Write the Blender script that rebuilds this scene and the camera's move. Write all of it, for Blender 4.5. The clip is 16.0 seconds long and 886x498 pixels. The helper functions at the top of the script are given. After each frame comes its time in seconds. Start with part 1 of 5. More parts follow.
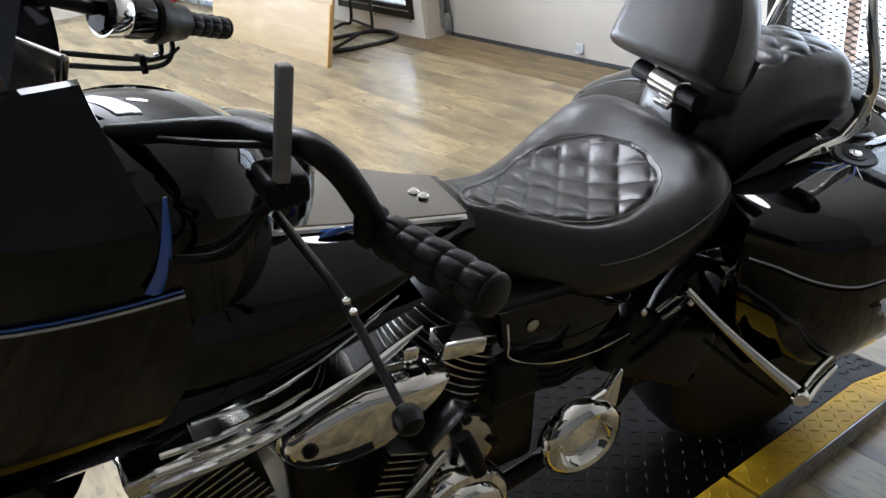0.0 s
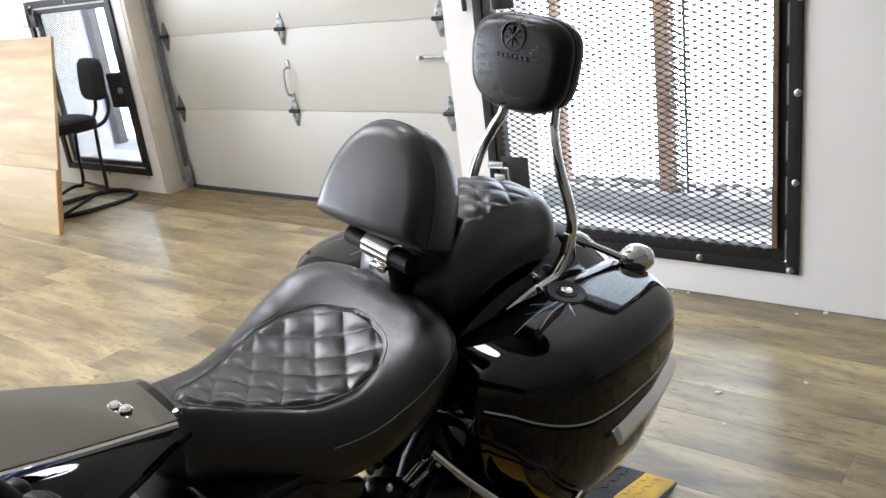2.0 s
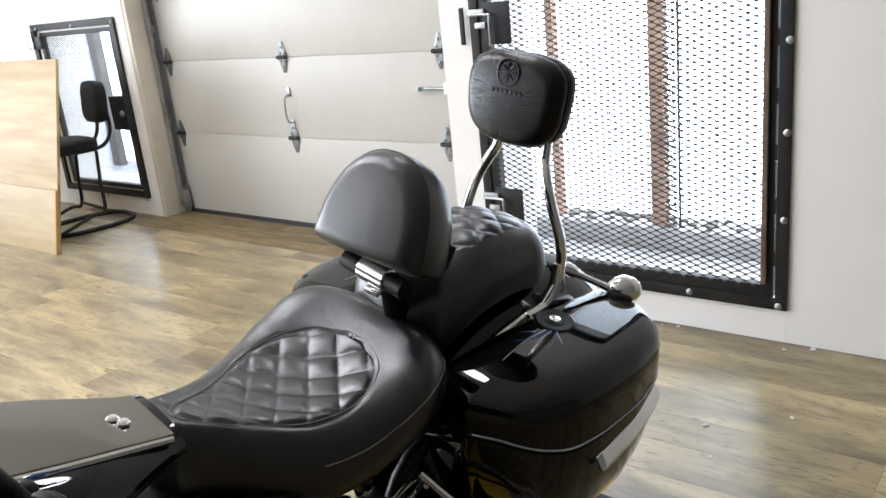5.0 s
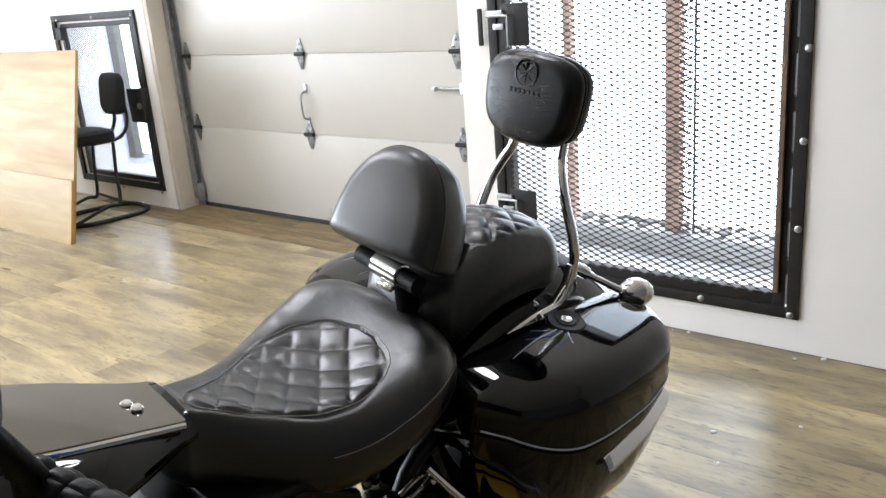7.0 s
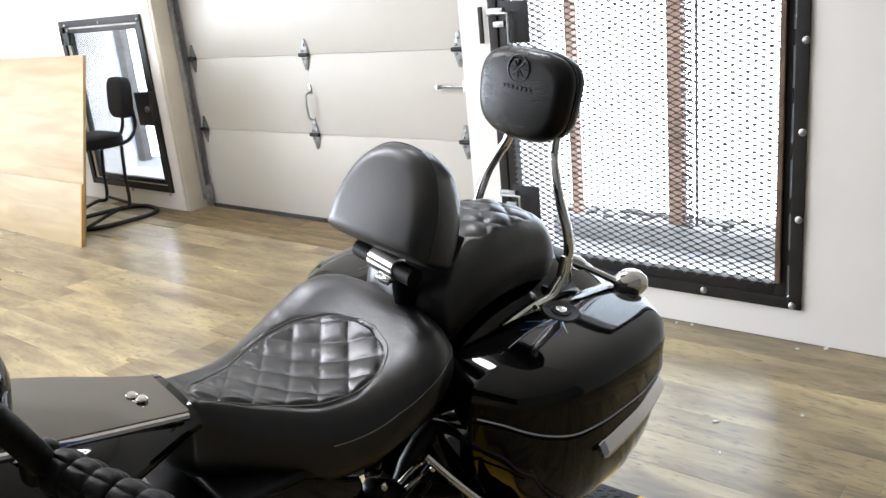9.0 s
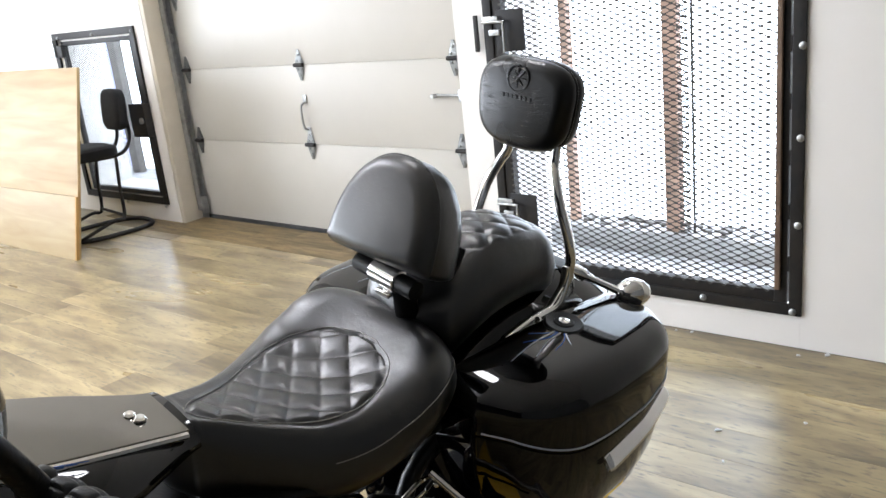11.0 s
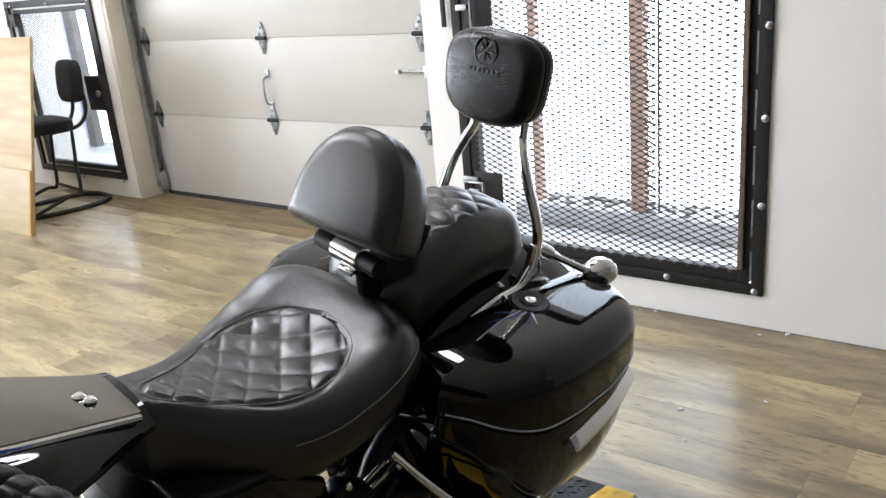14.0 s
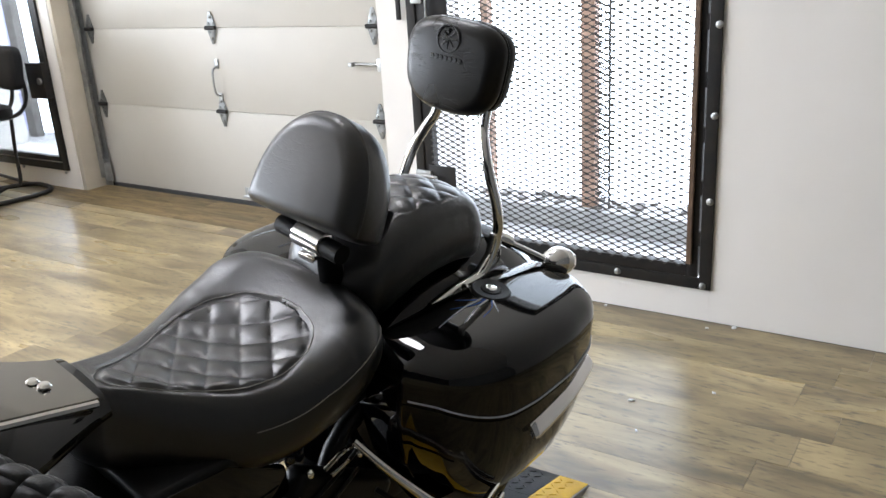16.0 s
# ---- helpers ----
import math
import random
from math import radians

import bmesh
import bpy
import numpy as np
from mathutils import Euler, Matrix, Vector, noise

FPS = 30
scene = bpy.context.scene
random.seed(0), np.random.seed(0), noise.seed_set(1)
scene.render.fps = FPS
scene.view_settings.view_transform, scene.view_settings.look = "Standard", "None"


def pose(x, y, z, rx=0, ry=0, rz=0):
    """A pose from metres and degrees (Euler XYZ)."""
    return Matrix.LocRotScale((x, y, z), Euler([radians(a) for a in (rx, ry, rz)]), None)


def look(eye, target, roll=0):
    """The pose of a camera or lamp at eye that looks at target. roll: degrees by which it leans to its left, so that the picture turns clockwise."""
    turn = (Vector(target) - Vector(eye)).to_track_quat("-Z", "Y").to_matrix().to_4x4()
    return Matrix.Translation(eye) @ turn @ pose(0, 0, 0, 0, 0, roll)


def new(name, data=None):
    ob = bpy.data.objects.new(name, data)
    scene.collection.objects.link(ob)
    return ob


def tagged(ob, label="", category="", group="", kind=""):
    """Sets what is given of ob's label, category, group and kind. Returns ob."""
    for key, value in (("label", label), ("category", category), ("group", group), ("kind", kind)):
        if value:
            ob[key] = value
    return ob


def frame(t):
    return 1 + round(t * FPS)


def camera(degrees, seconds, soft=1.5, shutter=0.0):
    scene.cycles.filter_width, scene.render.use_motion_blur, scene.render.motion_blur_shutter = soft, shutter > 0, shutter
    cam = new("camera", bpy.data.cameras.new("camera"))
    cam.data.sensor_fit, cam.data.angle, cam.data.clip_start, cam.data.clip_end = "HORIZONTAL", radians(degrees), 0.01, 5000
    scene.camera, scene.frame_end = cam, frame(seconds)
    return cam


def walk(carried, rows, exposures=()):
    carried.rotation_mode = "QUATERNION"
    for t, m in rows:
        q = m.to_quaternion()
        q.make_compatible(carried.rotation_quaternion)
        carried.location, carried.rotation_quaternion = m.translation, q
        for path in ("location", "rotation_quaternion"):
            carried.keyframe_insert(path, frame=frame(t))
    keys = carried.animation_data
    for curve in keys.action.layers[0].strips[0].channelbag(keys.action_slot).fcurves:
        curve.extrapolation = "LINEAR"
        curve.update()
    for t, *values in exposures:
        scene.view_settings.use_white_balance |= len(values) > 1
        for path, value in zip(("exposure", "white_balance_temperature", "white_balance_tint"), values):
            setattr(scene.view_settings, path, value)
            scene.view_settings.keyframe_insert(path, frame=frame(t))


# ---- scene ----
cam = camera(55.5, 16.0)
PATH = [
    (0, (0.834, -3.066, 1.35), (-0.675, -2.098, 0.465), -6.2),
    (0.5, (0.834, -3.019, 1.35), (-0.572, -1.884, 0.494), -8.7),
    (1, (0.832, -2.982, 1.351), (-0.48, -1.708, 0.541), -7.6),
    (1.5, (0.833, -2.954, 1.37), (-0.406, -1.571, 0.627), -8.2),
    (2, (0.834, -2.945, 1.387), (-0.378, -1.5, 0.721), -7.5),
    (2.5, (0.836, -2.944, 1.391), (-0.366, -1.48, 0.749), -7.0),
    (3, (0.842, -2.951, 1.393), (-0.364, -1.481, 0.773), -6.8),
    (3.5, (0.85, -2.96, 1.393), (-0.36, -1.495, 0.77), -6.3),
    (4, (0.862, -2.965, 1.397), (-0.338, -1.486, 0.786), -6.5),
    (6.5, (0.865, -2.986, 1.393), (-0.369, -1.529, 0.796), -4.8),
    (7, (0.866, -2.986, 1.392), (-0.366, -1.527, 0.796), -4.6),
    (7.5, (0.87, -2.989, 1.394), (-0.365, -1.532, 0.803), -4.9),
    (8, (0.877, -2.993, 1.392), (-0.368, -1.544, 0.8), -4.8),
    (8.5, (0.889, -2.995, 1.391), (-0.357, -1.553, 0.785), -4.9),
    (9, (0.908, -2.998, 1.392), (-0.342, -1.556, 0.795), -5.7),
    (11.5, (0.881, -2.982, 1.394), (-0.363, -1.527, 0.815), -6.2),
    (12, (0.875, -2.975, 1.388), (-0.358, -1.52, 0.785), -6.0),
    (12.5, (0.872, -2.973, 1.387), (-0.355, -1.516, 0.778), -5.7),
    (13, (0.869, -2.973, 1.386), (-0.358, -1.518, 0.773), -5.8),
    (13.5, (0.866, -2.972, 1.383), (-0.351, -1.511, 0.761), -5.2),
    (14, (0.866, -2.964, 1.381), (-0.305, -1.473, 0.745), -5.1),
    (14.5, (0.865, -2.982, 1.385), (-0.307, -1.486, 0.761), -3.7),
    (15, (0.862, -2.992, 1.382), (-0.289, -1.482, 0.754), -3.4),
    (15.5, (0.87, -3.05, 1.381), (-0.253, -1.5, 0.802), -5.6),
    (16, (0.846, -2.981, 1.365), (-0.222, -1.42, 0.715), -3.5),
]
EXPOSURES = [(0, -0.13, 6050, 12), (1, -0.15, 6200, 12), (4, -0.17, 6300, 12), (6.5, -0.10, 6300, 12), (9, -0.03, 6300, 12), (12.5, -0.05, 6300, 12), (14.5, -0.12, 6300, 12), (16, -0.13, 6300, 12)]
walk(cam, [(t, look(eye, target, roll)) for t, eye, target, roll in PATH], EXPOSURES)

ROOM = 1.09

# ---- world, sun, lamps ----
world = bpy.data.worlds.new("world")
scene.world = world
world.use_nodes = True
wn = world.node_tree.nodes
sky = wn.new("ShaderNodeTexSky")
sky.sky_type, sky.sun_disc = "NISHITA", False
sky.sun_elevation, sky.sun_rotation = radians(50), radians(20)
wn["Background"].inputs["Strength"].default_value = 0.15
world.node_tree.links.new(sky.outputs[0], wn["Background"].inputs["Color"])
sun = new("sun", bpy.data.lights.new("sun", "SUN"))
sun.data.energy, sun.data.angle, sun.data.color = 0.6, radians(12), (1, 0.96, 0.9)
sun.matrix_world = look((2, 6, 7), (-1, 0, 0))

LAMPS = [(-3.0, -1.3, 10), (-0.75, -0.75, 10), (-3.4, -4.7, 45)]
for lx, ly, watts in LAMPS:
    lamp = new("ceiling_lamp_light", bpy.data.lights.new("ceiling_lamp_light", "AREA"))
    lamp.data.shape, lamp.data.size = "DISK", 0.40 * ROOM
    lamp.data.energy, lamp.data.color = watts * ROOM**2, (0.98, 0.99, 1.03)
    lamp.matrix_world = pose(lx * ROOM, ly * ROOM, 2.86 * ROOM)

# Unseen strip added over the room: down for leather sheen, up to brighten ceiling.
STRIPS = [(-2.3, -2.1)]
for sx, sy in STRIPS:
    for watts, turn, dz in ((46, 0, -0.03), (82, 180, 0.16)):
        strip = new("fill_strip_light", bpy.data.lights.new("fill_strip_light", "AREA"))
        strip.data.shape, strip.data.size, strip.data.size_y = "RECTANGLE", 2.4 * ROOM, 0.30 * ROOM
        strip.data.energy, strip.data.color = watts * ROOM**2, (0.98, 0.99, 1.05)
        strip.matrix_world = pose(sx * ROOM, sy * ROOM, (2.40 + dz) * ROOM, turn, 0, 0)

# daylight in the opening of the unseen west shop window, inferred from backrest sheen
west = new("west_window_daylight", bpy.data.lights.new("west_window_daylight", "AREA"))
west.data.shape, west.data.size, west.data.size_y = "RECTANGLE", 1.9 * ROOM, 5.7 * ROOM
west.data.energy, west.data.color = 600 * ROOM**2, (0.88, 0.945, 1.02)
west.matrix_world = pose(-8.03 * ROOM, -4.5 * ROOM, 1.55 * ROOM, 0, -90, 0)
# Fill light in a south opening, added to brighten the right wall.
south = new("south_fill_light", bpy.data.lights.new("south_fill_light", "AREA"))
south.data.shape, south.data.size, south.data.size_y = "RECTANGLE", 4.0 * ROOM, 1.9 * ROOM
south.data.energy, south.data.color = 45 * ROOM**2, (1.0, 0.97, 0.94)
south.matrix_world = pose(-3.2 * ROOM, -8.03 * ROOM, 1.55 * ROOM, 90, 0, 0)

# ---- materials ----


def material(name, base, rough=0.5, metal=0.0, coat=0.0, var=0.0, scale=20.0, bump=0.0, bump_scale=200.0, spec=0.5, dark=None, rough_var=0.0):
    """A Principled material with noise at two scales in its colour and a fine relief."""
    m = bpy.data.materials.new(name)
    m.use_nodes = True
    t = m.node_tree
    b = t.nodes["Principled BSDF"]
    b.inputs["Roughness"].default_value, b.inputs["Metallic"].default_value = rough, metal
    b.inputs["Coat Weight"].default_value, b.inputs["Coat Roughness"].default_value = coat, 0.03
    b.inputs["Specular IOR Level"].default_value = spec
    b.inputs["Base Color"].default_value = (*base, 1)
    co = t.nodes.new("ShaderNodeTexCoord")
    if var > 0:
        big, small, mix, ramp = (t.nodes.new("ShaderNodeTex" + k) if k == "Noise" else t.nodes.new("ShaderNode" + k) for k in ("Noise", "Noise", "Mix", "Mix"))
        big.inputs["Scale"].default_value, small.inputs["Scale"].default_value = scale * 0.15, scale
        big.inputs["Detail"].default_value = small.inputs["Detail"].default_value = 5
        mix.data_type, ramp.data_type = "FLOAT", "RGBA"
        t.links.new(co.outputs["Object"], big.inputs["Vector"])
        t.links.new(co.outputs["Object"], small.inputs["Vector"])
        mix.inputs[0].default_value = 0.45
        t.links.new(big.outputs[0], mix.inputs[2])
        t.links.new(small.outputs[0], mix.inputs[3])
        d = dark or tuple(c * (1 - var) for c in base)
        ramp.inputs[6].default_value = (*d, 1)
        ramp.inputs[7].default_value = (*(min(1, c * (1 + 0.35 * var)) for c in base), 1)
        span = t.nodes.new("ShaderNodeMapRange")
        span.inputs[1].default_value, span.inputs[2].default_value = 0.35, 0.65
        t.links.new(mix.outputs[0], span.inputs[0])
        t.links.new(span.outputs[0], ramp.inputs[0])
        t.links.new(ramp.outputs[2], b.inputs["Base Color"])
        if rough_var:
            r = t.nodes.new("ShaderNodeMapRange")
            r.inputs[3].default_value, r.inputs[4].default_value = rough - rough_var, rough + rough_var
            t.links.new(span.outputs[0], r.inputs[0])
            t.links.new(r.outputs[0], b.inputs["Roughness"])
    if bump > 0:
        n, k = t.nodes.new("ShaderNodeTexNoise"), t.nodes.new("ShaderNodeBump")
        n.inputs["Scale"].default_value, n.inputs["Detail"].default_value = bump_scale, 4
        k.inputs["Strength"].default_value, k.inputs["Distance"].default_value = 1.0, bump
        t.links.new(co.outputs["Object"], n.inputs["Vector"])
        t.links.new(n.outputs[0], k.inputs["Height"])
        t.links.new(k.outputs[0], b.inputs["Normal"])
    return m


def leather_material(name, base, rough, spec, crease):
    """Black vinyl: fine cell grain, drawn-out creases in patches, uneven sheen."""
    m = material(name, base, rough, var=0.3, scale=12, spec=spec, rough_var=0.05)
    t = m.node_tree
    b, co = t.nodes["Principled BSDF"], next(n for n in t.nodes if n.type == "TEX_COORD")
    v, n, a, k = (t.nodes.new("ShaderNode" + s) for s in ("TexVoronoi", "TexNoise", "Math", "Bump"))
    v.inputs["Scale"].default_value, n.inputs["Scale"].default_value = 700, 35
    n.inputs["Detail"].default_value = 6
    a.operation, a.inputs[1].default_value = "MULTIPLY_ADD", 0.12
    k.inputs["Strength"].default_value, k.inputs["Distance"].default_value = 0.75, 0.0009
    b.inputs["Sheen Weight"].default_value, b.inputs["Sheen Roughness"].default_value = 0.01, 0.35
    t.links.new(co.outputs["Object"], v.inputs["Vector"])
    mp = t.nodes.new("ShaderNodeMapping")
    mp.inputs["Scale"].default_value = (1.4, 0.9, 1.5)
    t.links.new(co.outputs["Object"], mp.inputs["Vector"])
    t.links.new(mp.outputs[0], n.inputs["Vector"])
    t.links.new(v.outputs["Distance"], a.inputs[0])
    t.links.new(n.outputs[0], a.inputs[2])
    t.links.new(a.outputs[0], k.inputs["Height"])
    # creases: thin lines where a stretched noise crosses its mean, here and there
    mc, cn, off, size, line, patch, gate, deep, kc = (t.nodes.new("ShaderNode" + s) for s in ("Mapping", "TexNoise", "Math", "Math", "MapRange", "TexNoise", "MapRange", "Math", "Bump"))
    mc.inputs["Scale"].default_value = (1.0, 0.42, 1.9)
    cn.inputs["Scale"].default_value, cn.inputs["Detail"].default_value, cn.inputs["Distortion"].default_value = 42, 3, 0.8
    off.operation, off.inputs[1].default_value, size.operation = "SUBTRACT", 0.5, "ABSOLUTE"
    line.inputs[1].default_value, line.inputs[2].default_value = 0.0, 0.035
    line.inputs[3].default_value, line.inputs[4].default_value = 1.0, 0.0
    patch.inputs["Scale"].default_value, patch.inputs["Detail"].default_value = 11, 2
    gate.inputs[1].default_value, gate.inputs[2].default_value = 0.46, 0.62
    deep.operation = "MULTIPLY"
    kc.invert = True
    kc.inputs["Strength"].default_value, kc.inputs["Distance"].default_value = 0.8, crease
    t.links.new(co.outputs["Object"], mc.inputs["Vector"])
    t.links.new(mc.outputs[0], cn.inputs["Vector"])
    t.links.new(co.outputs["Object"], patch.inputs["Vector"])
    t.links.new(cn.outputs[0], off.inputs[0])
    t.links.new(off.outputs[0], size.inputs[0])
    t.links.new(size.outputs[0], line.inputs[0])
    t.links.new(patch.outputs[0], gate.inputs[0])
    t.links.new(line.outputs[0], deep.inputs[0])
    t.links.new(gate.outputs[0], deep.inputs[1])
    t.links.new(deep.outputs[0], kc.inputs["Height"])
    t.links.new(k.outputs[0], kc.inputs["Normal"])
    t.links.new(kc.outputs[0], b.inputs["Normal"])
    return m


def wood_material(name, light, dark, axis, stretch, rough, scale, tone=0.25, gloss_noise=0.0, specks=None):
    """Streaked wood: noise drawn out along one axis, knots of a larger noise, and a tone of its own for each object."""
    m = bpy.data.materials.new(name)
    m.use_nodes = True
    t = m.node_tree
    b = t.nodes["Principled BSDF"]
    b.inputs["Roughness"].default_value = rough
    co, mp, n1, n2, mx, cr, info, hsv, add = (t.nodes.new("ShaderNode" + s) for s in ("TexCoord", "Mapping", "TexNoise", "TexNoise", "Mix", "ValToRGB", "ObjectInfo", "HueSaturation", "VectorMath"))
    mp.inputs["Scale"].default_value = stretch
    add.operation = "ADD"
    mul = t.nodes.new("ShaderNodeMath")
    mul.operation, mul.inputs[1].default_value = "MULTIPLY", 37.0
    t.links.new(info.outputs["Random"], mul.inputs[0])
    t.links.new(co.outputs["Object"], add.inputs[0])
    t.links.new(mul.outputs[0], add.inputs[1])
    t.links.new(add.outputs[0], mp.inputs["Vector"])
    for n, s, d in ((n1, scale, 8), (n2, scale * 0.3, 3)):
        n.inputs["Scale"].default_value, n.inputs["Detail"].default_value = s, d
        n.inputs["Distortion"].default_value = 0.6
        t.links.new(mp.outputs[0], n.inputs["Vector"])
    mx.data_type = "FLOAT"
    mx.inputs[0].default_value = 0.5
    t.links.new(n1.outputs[0], mx.inputs[2])
    t.links.new(n2.outputs[0], mx.inputs[3])
    cr.color_ramp.elements[0].position, cr.color_ramp.elements[1].position = 0.36, 0.62
    cr.color_ramp.elements[0].color, cr.color_ramp.elements[1].color = (*dark, 1), (*light, 1)
    t.links.new(mx.outputs[0], cr.inputs[0])
    mr = t.nodes.new("ShaderNodeMapRange")
    mr.inputs[3].default_value, mr.inputs[4].default_value = 1 - tone, 1 + tone
    t.links.new(info.outputs["Random"], mr.inputs[0])
    t.links.new(mr.outputs[0], hsv.inputs["Value"])
    if specks:
        # printed knots and scuffs: small dark flecks, some larger stains
        n3, n4, big, mn, sm = (t.nodes.new("ShaderNode" + s) for s in ("TexNoise", "TexNoise", "MapRange", "Math", "Mix"))
        n3.inputs["Scale"].default_value, n3.inputs["Detail"].default_value = 26, 3
        n4.inputs["Scale"].default_value, n4.inputs["Detail"].default_value = 1.7, 5
        t.links.new(mp.outputs[0], n3.inputs["Vector"])
        t.links.new(co.outputs["Object"], n4.inputs["Vector"])
        mn.operation = "MULTIPLY_ADD"
        mn.inputs[1].default_value = 0.35
        t.links.new(n4.outputs[0], mn.inputs[0])
        t.links.new(n3.outputs[0], mn.inputs[2])
        big.inputs[1].default_value, big.inputs[2].default_value = 0.71, 0.90
        big.inputs[4].default_value = 0.85
        t.links.new(mn.outputs[0], big.inputs[0])
        sm.data_type = "RGBA"
        sm.inputs[7].default_value = (*specks, 1)
        t.links.new(cr.outputs[0], sm.inputs[6])
        t.links.new(big.outputs[0], sm.inputs[0])
        t.links.new(sm.outputs[2], hsv.inputs["Color"])
    else:
        t.links.new(cr.outputs[0], hsv.inputs["Color"])
    t.links.new(hsv.outputs[0], b.inputs["Base Color"])
    k = t.nodes.new("ShaderNodeBump")
    k.inputs["Strength"].default_value, k.inputs["Distance"].default_value = 0.25, 0.0015
    t.links.new(n1.outputs[0], k.inputs["Height"])
    t.links.new(k.outputs[0], b.inputs["Normal"])
    r = t.nodes.new("ShaderNodeMapRange")
    r.inputs[3].default_value, r.inputs[4].default_value = rough + gloss_noise, rough - gloss_noise
    t.links.new(n2.outputs[0], r.inputs[0])
    t.links.new(r.outputs[0], b.inputs["Roughness"])
    return m


def glow_material(name, colour, strength):
    m = bpy.data.materials.new(name)
    m.use_nodes = True
    b = m.node_tree.nodes["Principled BSDF"]
    b.inputs["Base Color"].default_value = (*colour, 1)
    b.inputs["Emission Color"].default_value, b.inputs["Emission Strength"].default_value = (*colour, 1), strength
    return m


WALL = material("white_wall_paint", (0.78, 0.755, 0.715), 0.75, var=0.05, scale=3, bump=0.0008, bump_scale=40)
CEILING = material("ceiling_paint", (0.82, 0.82, 0.81), 0.8, var=0.08, scale=2)
# Two greys stand in for the unlit side of the shop.
GREY_WALL = material("mid_grey_wall", (0.17, 0.17, 0.166), 0.8, var=0.12, scale=2)
UNLIT_WALL = material("grey_wall", (0.035, 0.035, 0.036), 0.8, var=0.15, scale=2)
DOOR = material("cream_steel_door", (0.48, 0.46, 0.41), 0.45, var=0.05, scale=4, bump=0.0012, bump_scale=25)
SHADED_JAMB = material("shaded_jamb_tan", (0.52, 0.47, 0.38), 0.6, var=0.15, scale=6, bump=0.0008, bump_scale=30)
GALV = material("galvanised_steel", (0.42, 0.43, 0.43), 0.4, metal=0.9, var=0.35, scale=30, bump=0.0005)
BLACK_STEEL = material("black_painted_steel", (0.010, 0.010, 0.011), 0.5, var=0.5, scale=25, bump=0.0008, bump_scale=60, spec=0.25, dark=(0.022, 0.019, 0.016))
BROWN_STEEL = material("rust_stained_steel", (0.15, 0.095, 0.06), 0.6, var=0.5, scale=25, bump=0.0008)
DARK_GALV = material("dull_galvanised_steel", (0.24, 0.245, 0.24), 0.45, metal=0.85, var=0.5, scale=40, bump=0.0005)
RUST = material("rusty_steel", (0.46, 0.30, 0.22), 0.7, var=0.55, scale=18, bump=0.001)
WIRE = material("weathered_mesh_steel", (0.06, 0.055, 0.05), 0.55, metal=0.4, var=0.3, scale=40)
SEAL = material("rubber_seal", (0.03, 0.03, 0.03), 0.7, var=0.3, scale=20)
WEATHERED = material("weathered_grey_post", (0.17, 0.16, 0.15), 0.8, var=0.4, scale=20)
BOX_WHITE = material("white_card", (0.7, 0.71, 0.72), 0.6, var=0.15, scale=14, bump=0.001)
TAPE_YELLOW = material("yellow_floor_tape", (0.7, 0.5, 0.06), 0.5, var=0.3, scale=20)
CONCRETE = material("concrete", (0.46, 0.46, 0.46), 0.85, var=0.3, scale=8, bump=0.003, bump_scale=30)
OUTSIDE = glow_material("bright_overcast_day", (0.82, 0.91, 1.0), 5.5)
BLUISH_DAY = glow_material("bluish_day_glow", (0.55, 0.58, 0.86), 0.62)
PLANK = wood_material("wood_look_vinyl", (0.39, 0.31, 0.168), (0.122, 0.094, 0.056), 0, (0.8, 3.2, 3.2), 0.30, 4.0, 0.17, 0.09, (0.11, 0.095, 0.07))
OLD_PLANK = wood_material("worn_floor_boards", (0.26, 0.185, 0.085), (0.085, 0.06, 0.028), 0, (1.0, 6.0, 6.0), 0.55, 5.0, 0.15, 0.08, (0.08, 0.065, 0.04))
PLY = wood_material("pine_plywood", (0.45, 0.345, 0.18), (0.33, 0.215, 0.09), 0, (0.5, 3.0, 4.0), 0.55, 3.2, 0.10, 0.03)
PLY_EDGE = wood_material("plywood_edge", (0.50, 0.31, 0.11), (0.36, 0.2, 0.06), 2, (60.0, 60.0, 1.0), 0.7, 2.0, 0.05, 0.02)
FABRIC = material("black_chair_fabric", (0.007, 0.007, 0.009), 0.85, var=0.3, scale=60, bump=0.001, bump_scale=500)
FILM = material("crumpled_grey_film", (0.34, 0.38, 0.43), 0.3, var=0.5, scale=30, bump=0.004, bump_scale=60)
CARTON = material("pale_green_carton", (0.50, 0.55, 0.46), 0.7, var=0.12, scale=8)
LEATHER = leather_material("black_leather", (0.0012, 0.0012, 0.0014), 0.33, 0.85, 0.00016)
PAD_LEATHER = leather_material("creased_black_leather", (0.0012, 0.0012, 0.0014), 0.30, 0.42, 0.0006)
PAINT = material("gloss_black_paint", (0.0012, 0.0012, 0.0015), 0.035, spec=0.42)
SATIN = material("satin_black_metal", (0.004, 0.004, 0.004), 0.36, var=0.3, scale=40, bump=0.0004, spec=0.22)
DARK_CHROME = material("smoked_chrome", (0.20, 0.19, 0.17), 0.10, metal=1.0, var=0.12, scale=9)
CHROME = material("chrome", (0.86, 0.85, 0.83), 0.06, metal=1.0, var=0.03, scale=15)
BRUSHED = material("polished_alloy", (0.6, 0.59, 0.57), 0.2, metal=1.0, var=0.1, scale=40, bump=0.0002)
RUBBER = material("black_rubber", (0.007, 0.007, 0.007), 0.45, var=0.3, scale=60, bump=0.0004, bump_scale=400, spec=0.22)
THREAD = material("grey_thread", (0.30, 0.29, 0.27), 0.8, var=0.2, scale=200)
STRIPE_BLUE = material("blue_pinstripe", (0.03, 0.10, 0.42), 0.2, coat=1.0, var=0.1, scale=30)
